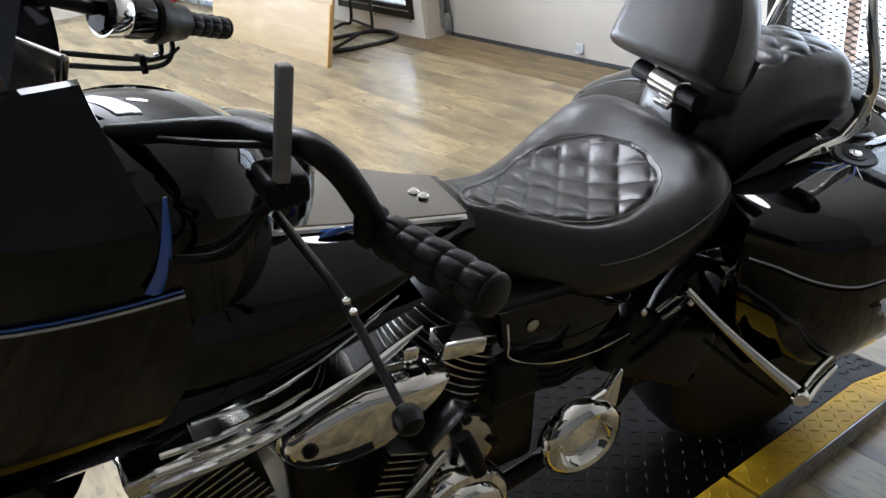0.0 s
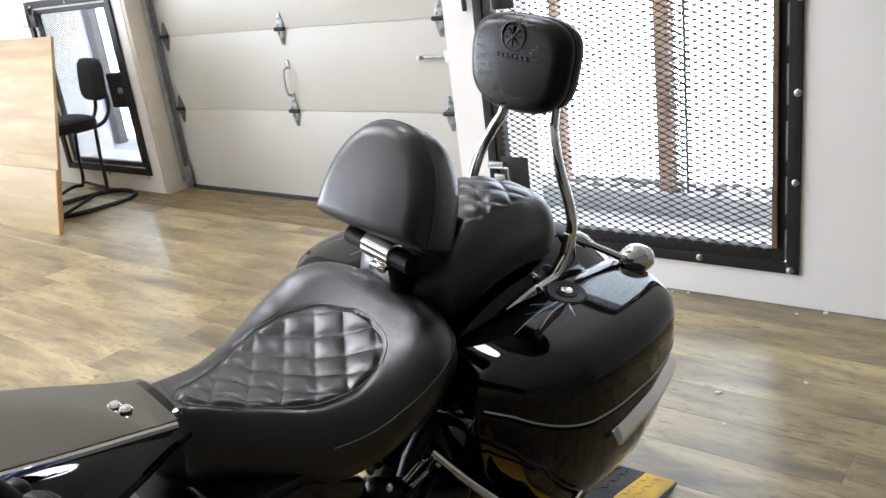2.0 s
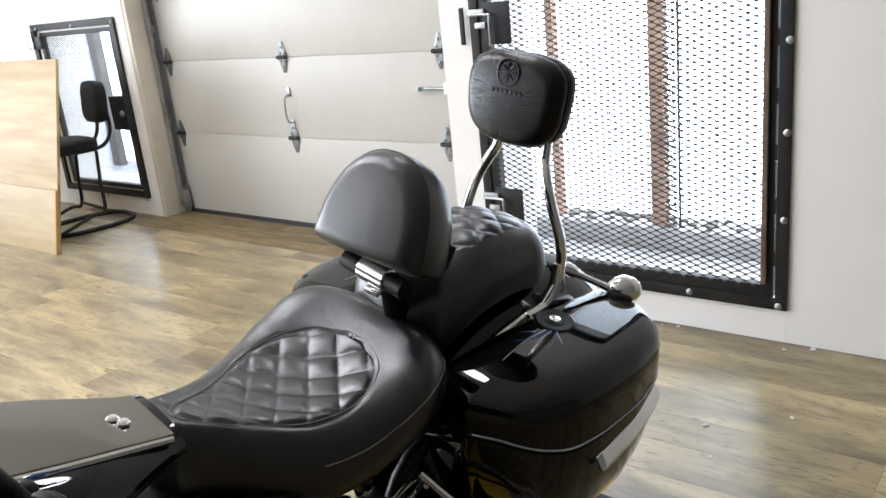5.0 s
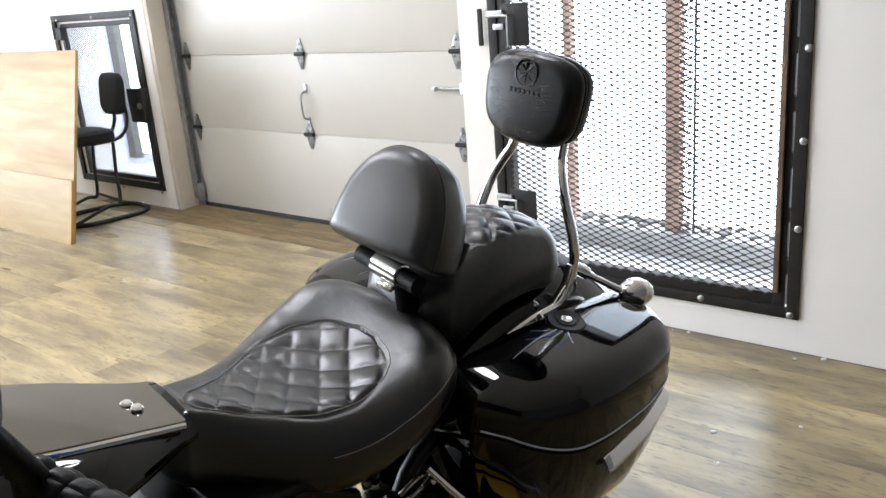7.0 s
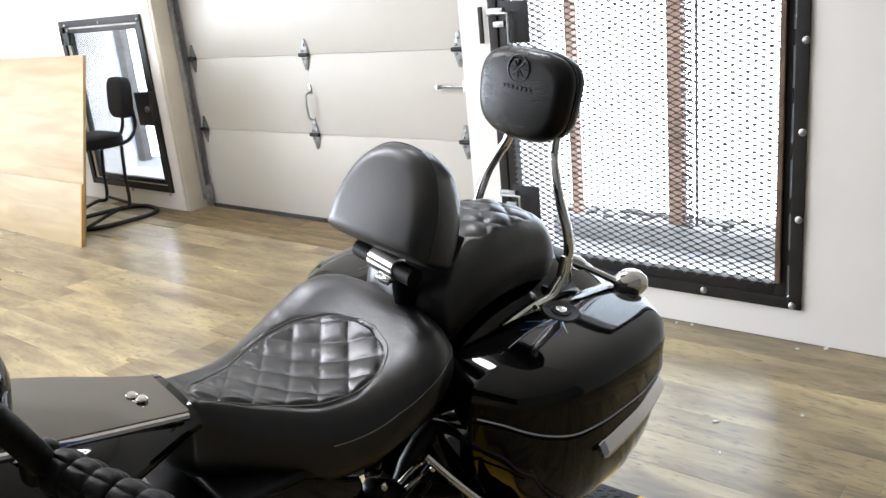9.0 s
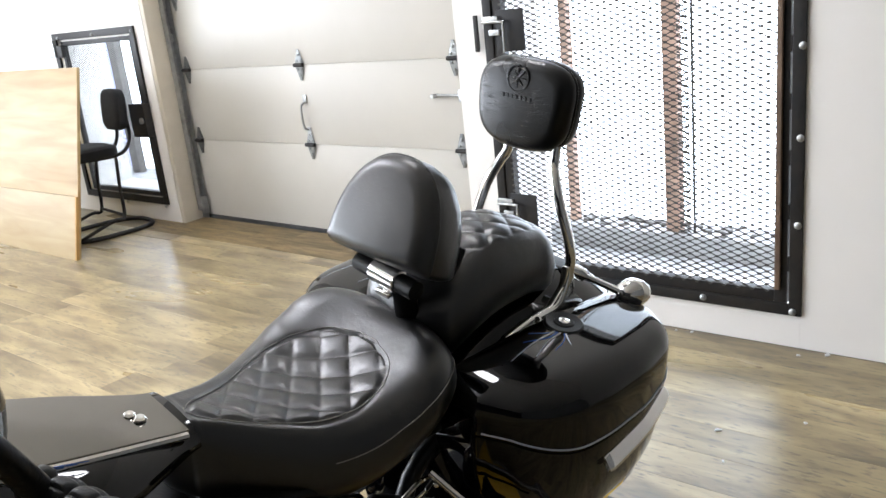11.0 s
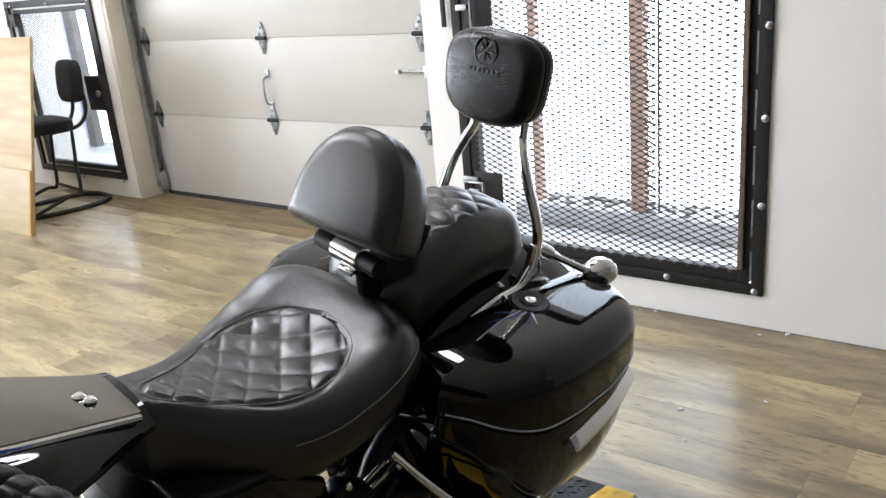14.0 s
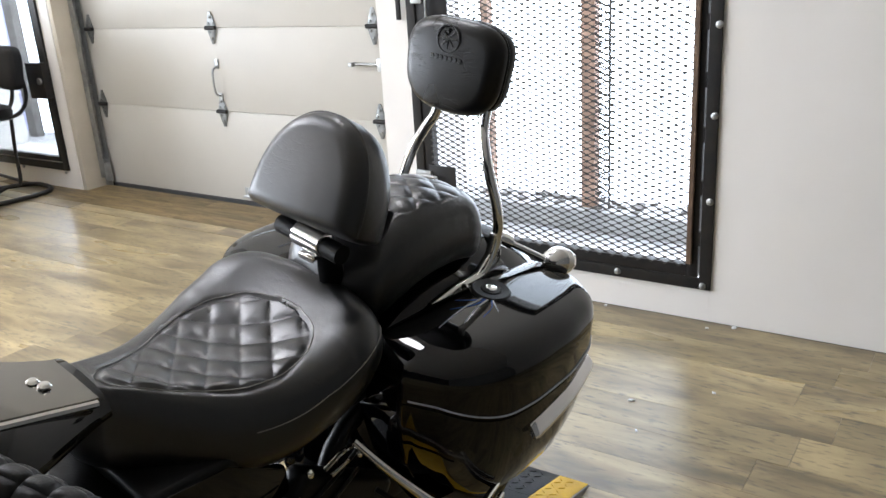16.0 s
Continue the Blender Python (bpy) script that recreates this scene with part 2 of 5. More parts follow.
STRIPE_SILVER = material("silver_pinstripe", (0.42, 0.46, 0.55), 0.25, coat=1.0, var=0.1, scale=30)
PLATE_BLACK = material("black_tread_plate", (0.003, 0.003, 0.0033), 0.38, var=0.4, scale=25, bump=0.0006, spec=0.10)
PLATE_YELLOW = material("yellow_tread_paint", (0.68, 0.42, 0.015), 0.5, var=0.35, scale=14, bump=0.0006, spec=0.25, dark=(0.42, 0.25, 0.015))
PLATE_STEEL = material("bare_tread_plate", (0.42, 0.41, 0.38), 0.38, metal=0.8, var=0.4, scale=25, bump=0.0005)
LENS = material("clear_lens", (0.7, 0.68, 0.64), 0.1, metal=0.6, coat=1.0)
MIRROR_GREY = material("dull_grey_plastic", (0.20, 0.20, 0.21), 0.4, var=0.15, scale=30)
RED = material("red_switch", (0.55, 0.03, 0.04), 0.4, var=0.1)
LAMP_GLOW = glow_material("lamp_diffuser", (1.0, 0.95, 0.87), 6.0)

# ---- building helpers ----
# The room's plan below is drawn in units of UNIT metres; the motorcycle and its platform in metres.
UNIT = ROOM


def part(name, bm, mat, parent=None, label="", sharp=38):
    """Links a bmesh as one mesh object under a thing or a part."""
    me = bpy.data.meshes.new(name)
    bmesh.ops.recalc_face_normals(bm, faces=bm.faces)
    bm.transform(Matrix.Scale(UNIT, 4))
    bm.to_mesh(me)
    bm.free()
    me.materials.append(mat)
    me.polygons.foreach_set("use_smooth", [True] * len(me.polygons))
    me.set_sharp_from_angle(angle=radians(sharp))
    ob = new(name, me)
    ob.parent = parent
    if label:
        ob["label"] = label
    return ob


def thing(name, label, category, m=None, group="", kind=""):
    ob = new(name)
    if m is not None:
        ob.matrix_world = Matrix.Translation(m.translation * UNIT) @ m.to_3x3().to_4x4()
    return tagged(ob, label, category, group, kind)


def box(c, s, bevel=0.0, seg=2, bm=None, turn=None):
    """A box of size s round c, with rounded edges, added to bm."""
    own = bmesh.new()
    bmesh.ops.create_cube(own, size=1, matrix=Matrix.Diagonal((*s, 1)))
    if bevel:
        bmesh.ops.bevel(own, geom=own.edges[:], offset=bevel, segments=seg, profile=0.6, affect="EDGES")
    if turn is not None:
        own.transform(turn)
    own.transform(Matrix.Translation(c))
    return own if bm is None else join(bm, own)


def join(bm, other):
    me = bpy.data.meshes.new("join")
    other.to_mesh(me)
    other.free()
    bm.from_mesh(me)
    bpy.data.meshes.remove(me)
    return bm


def spline(points, n=8):
    """Points on a smooth curve through the given ones."""
    p = [Vector(q) for q in points]
    if len(p) < 3:
        return [p[0].lerp(p[1], k / n) for k in range(n + 1)]
    ext = [2 * p[0] - p[1], *p, 2 * p[-1] - p[-2]]
    out = []
    for a, b, c, d in zip(ext, ext[1:], ext[2:], ext[3:]):
        for k in range(n):
            t = k / n
            out.append(0.5 * (2 * b + (c - a) * t + (2 * a - 5 * b + 4 * c - d) * t * t + (3 * b - a - 3 * c + d) * t**3))
    return out + [p[-1]]


def tube(points, r, n=12, bm=None, smooth=6, flat=1.0, closed=False):
    """A round bar along a smooth curve; r is one radius or a function of 0..1 along it."""
    pts = spline(points, smooth) if smooth else [Vector(q) for q in points]
    own = bm or bmesh.new()
    rings, up = [], None
    count = len(pts)
    for i, p in enumerate(pts):
        d = (pts[min(i + 1, count - 1)] - pts[max(i - 1, 0)]).normalized()
        if closed:
            d = (pts[(i + 1) % count] - pts[i - 1]).normalized()
        if up is None:
            up = d.orthogonal().normalized()
        up = (up - d * up.dot(d)).normalized()
        side = d.cross(up)
        rr = r(i / (count - 1)) if callable(r) else r
        rings.append([own.verts.new(p + rr * (math.cos(a) * up + flat * math.sin(a) * side)) for a in (2 * math.pi * k / n for k in range(n))])
    pairs = list(zip(rings, rings[1:])) + ([(rings[-1], rings[0])] if closed else [])
    for a, b in pairs:
        for k in range(n):
            own.faces.new((a[k], a[(k + 1) % n], b[(k + 1) % n], b[k]))
    if not closed:
        own.faces.new(rings[0][::-1])
        own.faces.new(rings[-1])
    return own


def lathe(profile, m, n=32, bm=None):
    """Turns a profile of (radius, height) round the z axis of the pose m."""
    own = bm or bmesh.new()
    rings = []
    for r, h in profile:
        rings.append([own.verts.new(m @ Vector((max(r, 1e-5) * math.cos(a), max(r, 1e-5) * math.sin(a), h))) for a in (2 * math.pi * k / n for k in range(n))])
    for a, b in zip(rings, rings[1:]):
        for k in range(n):
            own.faces.new((a[k], a[(k + 1) % n], b[(k + 1) % n], b[k]))
    own.faces.new(rings[0][::-1])
    own.faces.new(rings[-1])
    return own


def aim(at, direction):
    """A pose at a place whose z axis points along a direction."""
    return Matrix.Translation(at) @ Vector(direction).to_track_quat("Z", "Y").to_matrix().to_4x4()


def loft(rings, bm=None, cap=True):
    own = bm or bmesh.new()
    vs = [[own.verts.new(p) for p in ring] for ring in rings]
    n = len(vs[0])
    for a, b in zip(vs, vs[1:]):
        for k in range(n):
            own.faces.new((a[k], a[(k + 1) % n], b[(k + 1) % n], b[k]))
    if cap:
        own.faces.new(vs[0][::-1])
        own.faces.new(vs[-1])
    return own


def lerp_table(table, x):
    """Smooth reading of a short table of (x, value), sorted by x."""
    if x <= table[0][0]:
        return table[0][1]
    for (a, u), (b, v) in zip(table, table[1:]):
        if x <= b:
            t = (x - a) / (b - a)
            t = t * t * (3 - 2 * t)
            return u + (v - u) * t
    return table[-1][1]


def cushion(outline, spine, top, skirt, n=200, nr=30, m=None, rim=(0.6, 0.05), bm=None):
    """A padded form: outline(angle) gives its plan, spine(point) the line that it is filled towards, top(x, y) its height,
    rim where it rounds off and by how much, and skirt the (outward, downward) steps of its side."""
    own = bm or bmesh.new()
    plan = [Vector(outline(2 * math.pi * k / n)) for k in range(n)]
    out = []
    for k in range(n):
        d = (plan[(k + 1) % n] - plan[k - 1]).normalized()
        out.append(Vector((d.y, -d.x)))
    rings = []
    for i in range(nr + 1):
        f = i / nr
        ring = []
        for k in range(n):
            c = Vector(spine(plan[k]))
            p = c.lerp(plan[k], f)
            e = max(0.0, (f - rim[0]) / (1 - rim[0]))
            ring.append(Vector((p.x, p.y, top(p.x, p.y) - rim[1] * (1 - math.sqrt(max(0, 1 - e * e * 0.96))))))
        rings.append(ring)
    for o, down in skirt:
        rings.append([Vector((plan[k].x + out[k].x * o, plan[k].y + out[k].y * o, rings[nr][k].z - down)) for k in range(n)])
    if m is not None:
        rings = [[m @ p for p in ring] for ring in rings]
    vs = [[own.verts.new(p) for p in ring] for ring in rings]
    for a, b in zip(vs, vs[1:]):
        for k in range(n):
            own.faces.new((a[k], a[(k + 1) % n], b[(k + 1) % n], b[k]))
    own.faces.new(vs[-1])
    bmesh.ops.remove_doubles(own, verts=vs[0], dist=1e-5)
    bad = [f for f in own.faces if f.calc_area() < 1e-12]
    bmesh.ops.delete(own, geom=bad, context="FACES_ONLY")
    return own


def from_width(width, lo, hi, n=400):
    """A closed plan (as a function of the angle) from a half-width along x; even in length."""
    xs = [lo + (hi - lo) * (0.5 - 0.5 * math.cos(math.pi * k / n)) for k in range(n + 1)]
    pts = [Vector((x, -width(x))) for x in xs] + [Vector((x, width(x))) for x in reversed(xs)][1:-1]
    run = [0.0]
    for a, b in zip(pts, pts[1:] + pts[:1]):
        run.append(run[-1] + (b - a).length)

    def at(angle):
        s = (angle / (2 * math.pi)) % 1 * run[-1]
        k = int(np.searchsorted(run, s, side="right")) - 1
        k = min(k, len(pts) - 1)
        f = (s - run[k]) / max(1e-9, run[k + 1] - run[k])
        return pts[k].lerp(pts[(k + 1) % len(pts)], f)

    return at


def slab(outline, thick, m, bevel=0.0, bm=None):
    """A flat plate: a closed outline of (x, y) in the plane of m, with a thickness along its z."""
    own = bmesh.new()
    lo = [own.verts.new((x, y, 0)) for x, y in outline]
    hi = [own.verts.new((x, y, thick)) for x, y in outline]
    n = len(outline)
    own.faces.new(lo[::-1])
    own.faces.new(hi)
    for k in range(n):
        own.faces.new((lo[k], lo[(k + 1) % n], hi[(k + 1) % n], hi[k]))
    if bevel:
        bmesh.ops.recalc_face_normals(own, faces=own.faces)
        bmesh.ops.bevel(own, geom=own.edges[:], offset=bevel, segments=2, profile=0.6, affect="EDGES")
    own.transform(m)
    return own if bm is None else join(bm, own)


def dashes(points, r, mat, name, parent, on=0.006, off=0.0025):
    """A line of stitches along a curve."""
    bm, run, seg = bmesh.new(), 0.0, []
    for a, b in zip(points, points[1:]):
        a, b = Vector(a), Vector(b)
        length = (b - a).length
        if not seg:
            seg = [a]
        run += length
        seg.append(b)
        if run > on:
            tube([seg[0], seg[-1]], r, 5, bm, smooth=1)
            run, seg = 0.0, []
    return part(name, bm, mat, parent)

# ---- the room ----
GATE_L, GATE_R, GATE_TOP = -1.195, 0.008, 2.0
DOOR_L, DOOR_R, DOOR_TOP, DOOR_Y = -3.985, -1.46, 2.19, 0.475


def wall(name, label, *boxes, mat=None):
    bm = bmesh.new()
    for x0, x1, y0, y1, z0, z1 in boxes:
        box(((x0 + x1) / 2, (y0 + y1) / 2, (z0 + z1) / 2), (x1 - x0, y1 - y0, z1 - z0), 0.0004, 1, bm)
    return tagged(part(name, bm, mat or WALL), label, "wall", kind="structure")


wall("wall_north", "white painted wall around the mesh security gate",
     (-1.345, GATE_L, 0.0, 0.28, 0, 3.1), (GATE_L, GATE_R, 0.0, 0.28, 0, 0.125), (GATE_L, GATE_R, 0.0, 0.28, GATE_TOP, 3.1), (GATE_R, 4.0, 0.0, 0.28, 0, 3.1))
wall("wall_garage", "white painted wall beside the overhead garage door",
     (-8.0, -5.08, 0.3, 0.62, 0, 3.1), (-5.08, -4.19, 0.3, 0.62, 0, 0.175), (-5.08, -4.19, 0.3, 0.62, 1.22, 3.1), (-4.19, -4.03, 0.3, 0.62, 0, 3.1),
     (-4.03, DOOR_R, 0.3, 0.44, DOOR_TOP, 3.1), (DOOR_R, -1.35, 0.281, 0.62, 0, 3.1))
wall("wall_west", "white painted side wall with a wide shop window", (-8.2, -8.0, -8, -7.4, 0, 3.1), (-8.2, -8.0, -1.6, 0.62, 0, 3.1), (-8.2, -8.0, -7.4, -1.6, 0, 0.55), (-8.2, -8.0, -7.4, -1.6, 2.55, 3.1))
# Unseen east and south walls, toned dark to shape the bike's reflections.
wall("wall_east", "unseen side wall, its grey set for what the chrome reflects", (4.0, 4.2, -8, 0.28, 0, 3.1), mat=GREY_WALL)
wall("wall_south", "unseen back wall toned dark as unlit, with an added light opening", (-8.2, -5.25, -8.2, -8.0, 0, 3.1), (-1.15, 4.2, -8.2, -8.0, 0, 3.1), (-5.25, -1.15, -8.2, -8.0, 0, 0.55), (-5.25, -1.15, -8.2, -8.0, 2.55, 3.1), mat=UNLIT_WALL)
tagged(part("ceiling", box((-2, -3.8, 3.16), (12.4, 8.9, 0.12)), CEILING), "plain white painted ceiling", "ceiling", kind="structure")

# The floor: a slab with vinyl planks laid along the north wall, worn boards under the garage door.
floor = tagged(part("floor", box((-2, -3.85, -0.062), (12.4, 8.9, 0.1)), SEAL), "wood-look vinyl plank floor with scuffs", "floor", kind="structure")


def plank_mesh(name, length, width, mat):
    me_bm = box((0, 0, -0.005), (length - 0.0006, width - 0.0006, 0.01), 0.0003, 1)
    me = bpy.data.meshes.new(name)
    me_bm.transform(Matrix.Scale(UNIT, 4))
    me_bm.to_mesh(me)
    me_bm.free()
    me.materials.append(mat)
    return me


PL, PW = 1.22, 0.155
plank_full = plank_mesh("plank", PL, PW, PLANK)
row = 0
y = -PW / 2 - 0.004
far = bmesh.new()
while y > -8.0:
    x = -8.0 + PL * 0.5 - (row * 0.37 % 1) * 0.2
    while x < 4.0:
        if -3.4 < y and -6.6 < x < 2.6:
            ob = new("plank", plank_full)
            ob.location, ob.parent = Vector((x, y, 0)) * UNIT, floor
        else:
            box((x, y, -0.005), (PL - 0.0012, PW - 0.0012, 0.01), bm=far)
        x += PL
    y -= PW
    row += 1
tagged(part("planks", far, PLANK, floor), kind="stuff")
# the strip between the wall lines, in front of the garage door and the window
old_plank = plank_mesh("plank", 0.8, 0.118, OLD_PLANK)
for n in range(2):
    for k in range(6 if n == 0 else 5):
        ob = new("plank", plank_full)
        ob.location, ob.parent = Vector((-8.0 + k * PL - n * 0.5, PW / 2 + n * PW, -0.001 * n)) * UNIT, floor
for n in range(3):
    for k in range(5):
        ob = new("plank", old_plank)
        ob.location, ob.parent = Vector((-4.25 + k * 0.8 - (n % 2) * 0.3 + 0.1, 0.160 + n * 0.118, 0.0015)) * UNIT, floor

# ---- the overhead garage door ----
# Strip over the wall's return; its tan paints in the shade there.
jamb = part("trim", box((-4.010, 0.383, 1.095), (0.039, 0.16, 2.19), 0.004), SHADED_JAMB)
tagged(jamb, "strip on the wall return beside the garage door, tan for its shade", "door jamb", kind="structure")
jamb.name = "jamb_shade_strip"
garage = thing("garage_door", "cream sectional overhead garage door, closed, with galvanised hinges", "garage door", kind="structure")
garage.name = "door_1"
SECTIONS = [0.02, 0.526, 0.976, 1.426, 1.876, 2.19]
for lo, hi in zip(SECTIONS, SECTIONS[1:]):
    bm = box(((DOOR_L + DOOR_R) / 2, DOOR_Y + 0.025, (lo + hi) / 2), (DOOR_R - DOOR_L, 0.045, hi - lo - 0.0012), 0.0025, 2)
    part("panel", bm, DOOR, garage)
# Unseen sheet added to stop daylight leaking through the section joints.
part("light_stop", box(((DOOR_L + DOOR_R) / 2, DOOR_Y + 0.056, 1.10), (DOOR_R - DOOR_L + 0.06, 0.012, 2.19), 0.002), GALV, garage)
part("bottom_seal", box(((DOOR_L + DOOR_R) / 2, DOOR_Y + 0.015, 0.011), (DOOR_R - DOOR_L, 0.05, 0.02), 0.006), SEAL, garage, "black rubber bottom seal")


def hinge(x, z):
    """A folded strap hinge: two pointed leaves over a barrel."""
    y0 = DOOR_Y
    bm = slab([(-0.008, 0.085), (0.008, 0.085), (0.030, 0.022), (0.038, 0.0), (0.030, -0.022), (0.008, -0.085), (-0.008, -0.085), (-0.030, -0.022), (-0.038, 0.0), (-0.030, 0.022)], 0.004, Matrix.Translation((x, y0 - 0.001, z)) @ pose(0, 0, 0, 90), 0.001)
    h = part("hinge", bm, DARK_GALV, garage, "galvanised strap hinge")
    part("barrel", tube([(x - 0.036, y0 - 0.012, z), (x + 0.036, y0 - 0.012, z)], 0.011, 10, smooth=1), BLACK_STEEL, h)
    for dx, dz in ((0, 0.055), (0, -0.055), (0.016, 0.022), (-0.016, 0.022), (-0.016, -0.022), (0.016, -0.022)):
        part("bolt", lathe([(0.008, 0), (0.008, 0.004), (0.003, 0.006)], aim((x + dx, y0 - 0.005, z + dz), (0, -1, 0)), 8), DARK_GALV, h)


for z in SECTIONS[1:4]:
    for x in (-3.90, -2.835, -1.735):
        hinge(x, z)
# the bowed lift handle between the two middle hinges
bm = tube([(-2.835, DOOR_Y - 0.002, 0.77), (-2.835, DOOR_Y - 0.035, 0.755), (-2.835, DOOR_Y - 0.042, 0.70), (-2.835, DOOR_Y - 0.035, 0.63), (-2.835, DOOR_Y - 0.002, 0.61)], 0.006, 8)
box((-2.835, DOOR_Y - 0.003, 0.785), (0.028, 0.006, 0.05), 0.002, 2, bm)
box((-2.835, DOOR_Y - 0.003, 0.60), (0.028, 0.006, 0.05), 0.002, 2, bm)
part("handle", bm, GALV, garage, "bowed steel lift handle")
# slide latch on the right
bm = box((-1.66, DOOR_Y - 0.018, 0.80), (0.10, 0.03, 0.06), 0.004)
tube([(-1.60, DOOR_Y - 0.02, 0.80), (-1.86, DOOR_Y - 0.02, 0.80)], 0.008, 8, bm, smooth=1)
box((-1.86, DOOR_Y - 0.03, 0.80), (0.02, 0.04, 0.02), 0.003, 2, bm)
part("slide_latch", bm, GALV, garage)
for sx in (-2.715,):
    bm = box((sx, DOOR_Y - 0.012, 0.05), (0.06, 0.03, 0.012), 0.002)
    box((sx, DOOR_Y - 0.002, 0.07), (0.06, 0.006, 0.06), 0.002, 2, bm)
    part("bottom_bracket", bm, GALV, garage)
for side, x in ((1, DOOR_L + 0.03), (-1, DOOR_R - 0.03)):
    bm = slab([(0, 0), (0.045, 0), (0.045, 0.004), (0.004, 0.004), (0.004, 0.046), (0.045, 0.046), (0.045, 0.05), (0, 0.05)], 2.1, Matrix.Translation((x - side * 0.03, DOOR_Y - 0.062, 0.06)) @ Matrix.Diagonal((side, 1, 1, 1)))
    t = part("track", bm, GALV, garage, "galvanised vertical door track")
    bm = box((x - side * 0.004, DOOR_Y - 0.03, 0.09), (0.075, 0.006, 0.17), 0.002)
    box((x + side * 0.03, DOOR_Y - 0.045, 0.10), (0.006, 0.05, 0.12), 0.002, 2, bm)
    for z in (0.05, 0.12):
        lathe([(0.010, 0), (0.010, 0.006), (0.004, 0.008)], aim((x + side * 0.015, DOOR_Y - 0.034, z), (0, -1, 0)), 8, bm)
    part("foot_bracket", bm, GALV, t)
    for z in (0.62, 1.18, 1.8):
        part("jamb_bracket", box((x - side * 0.018, DOOR_Y - 0.03, z), (0.02, 0.07, 0.05), 0.002), GALV, t)


# ---- mesh gates ----
def expanded_mesh(x0, x1, z0, z1, y, long_way, short_way, strand, thick, depth=0.004, knot=2.8):
    """Expanded metal: staggered diamonds of flat strands, wider at their bonds."""
    bm = bmesh.new()
    cols, rows = int((x1 - x0) / long_way), int((z1 - z0) / short_way)
    lw, sw = (x1 - x0) / cols, (z1 - z0) / rows

    def bar(ax, az, bx, bz):
        d = Vector((bx - ax, 0, bz - az))
        s = Vector((-d.z, 0, d.x)).normalized() * strand / 2
        a, b = Vector((ax, y, az)), Vector((bx, y, bz))
        t = Vector((0, thick / 2, 0))
        lean = Vector((0, depth, 0))
        q = [a - s - t - lean, a + s - t + lean, b + s - t + lean, b - s - t - lean, a - s + t - lean, a + s + t + lean, b + s + t + lean, b - s + t - lean]
        v = [bm.verts.new(p) for p in q]
        for f in ((0, 1, 2, 3), (7, 6, 5, 4), (0, 4, 5, 1), (3, 2, 6, 7)):
            bm.faces.new([v[k] for k in f])

    node = strand * knot
    for r in range(rows):
        for c in range(cols):
            x, z = x0 + c * lw, z0 + r * sw
            for nx, nz in ((x, z + sw / 2), (x + lw / 2, z)) if knot else ():
                q = [bm.verts.new((nx + dx, y - 0.0025, nz + dz)) for dx, dz in ((-0.0075, 0), (-0.003, -node / 2), (0.003, -node / 2), (0.0075, 0), (0.003, node / 2), (-0.003, node / 2))]
                back = [bm.verts.new(v.co + Vector((0, 0.003, 0))) for v in q]
                bm.faces.new(q[::-1])
                bm.faces.new(back)
                for k in range(6):
                    bm.faces.new((q[k], q[(k + 1) % 6], back[(k + 1) % 6], back[k]))
            bar(x, z + sw / 2, x + lw / 2, z + sw)
            bar(x + lw / 2, z + sw, x + lw, z + sw / 2)
            bar(x, z + sw / 2, x + lw / 2, z)
            bar(x + lw / 2, z, x + lw, z + sw / 2)
    return bm


def angle_frame(x0, x1, z0, z1, y, w, depth, bars):
    """Four flat bars round an opening, mitred by butting."""
    bm = bmesh.new()
    zc, xc = (z0 + z1) / 2, (x0 + x1) / 2
    return [box((x0 + w / 2, y, zc), (w, depth, z1 - z0), 0.002), box((x1 - w / 2, y, zc), (w, depth, z1 - z0), 0.002),
            box((xc, y, z0 + w / 2), (x1 - x0 - 2 * w - 0.001, depth, w), 0.002), box((xc, y, z1 - w / 2), (x1 - x0 - 2 * w - 0.001, depth, w), 0.002)]


gate = thing("security_gate", "black steel security gate with expanded metal mesh, closed", "gate")
GX0, GX1, GZ0, GZ1 = -1.192, 0.014, 0.119, 2.0
for bm in angle_frame(GX0, GX1, GZ0, GZ1, -0.006, 0.040, 0.012, 4):
    part("wall_frame", bm, BLACK_STEEL, gate)
for bm in angle_frame(GX0 + 0.0405, GX1 - 0.048, GZ0 + 0.0405, GZ1 - 0.0405, 0.012, 0.042, 0.035, 4):
    part("gate_frame", bm, BLACK_STEEL, gate)
part("gate_mesh", expanded_mesh(-1.11, -0.075, 0.198, 1.93, -0.008, 0.0475, 0.0225, 0.0031, 0.0016, 0.0008), WIRE, gate, "expanded steel mesh")
part("hinge_bar", box((-0.062, -0.016, 1.06), (0.018, 0.014, 1.7), 0.002), BROWN_STEEL, gate, "rust-stained hinge bar")
for z in (0.30, 0.48, 0.66, 0.84, 1.02, 1.2, 1.38, 1.56, 1.74):
    part("spacer", box((-0.0305, 0.0, z), (0.006, 0.02, 0.05), 0.001), BLACK_STEEL, gate)
for x, z in ((0.005, 0.437), (0.008, 0.725), (0.01, 1.011), (0.012, 1.30), (-0.008, 0.133), (-0.317, 0.141), (-0.75, 0.141), (-1.168, 0.35), (-1.168, 0.9), (-1.168, 1.4)):
    bm = lathe([(0.0125, 0), (0.0125, 0.002), (0.0095, 0.004), (0.0095, 0.009), (0.006, 0.011)], aim((x - 0.005, -0.012, z), (0, -1, 0)), 12)
    part("bolt", bm, GALV, gate, "bright bolt head")
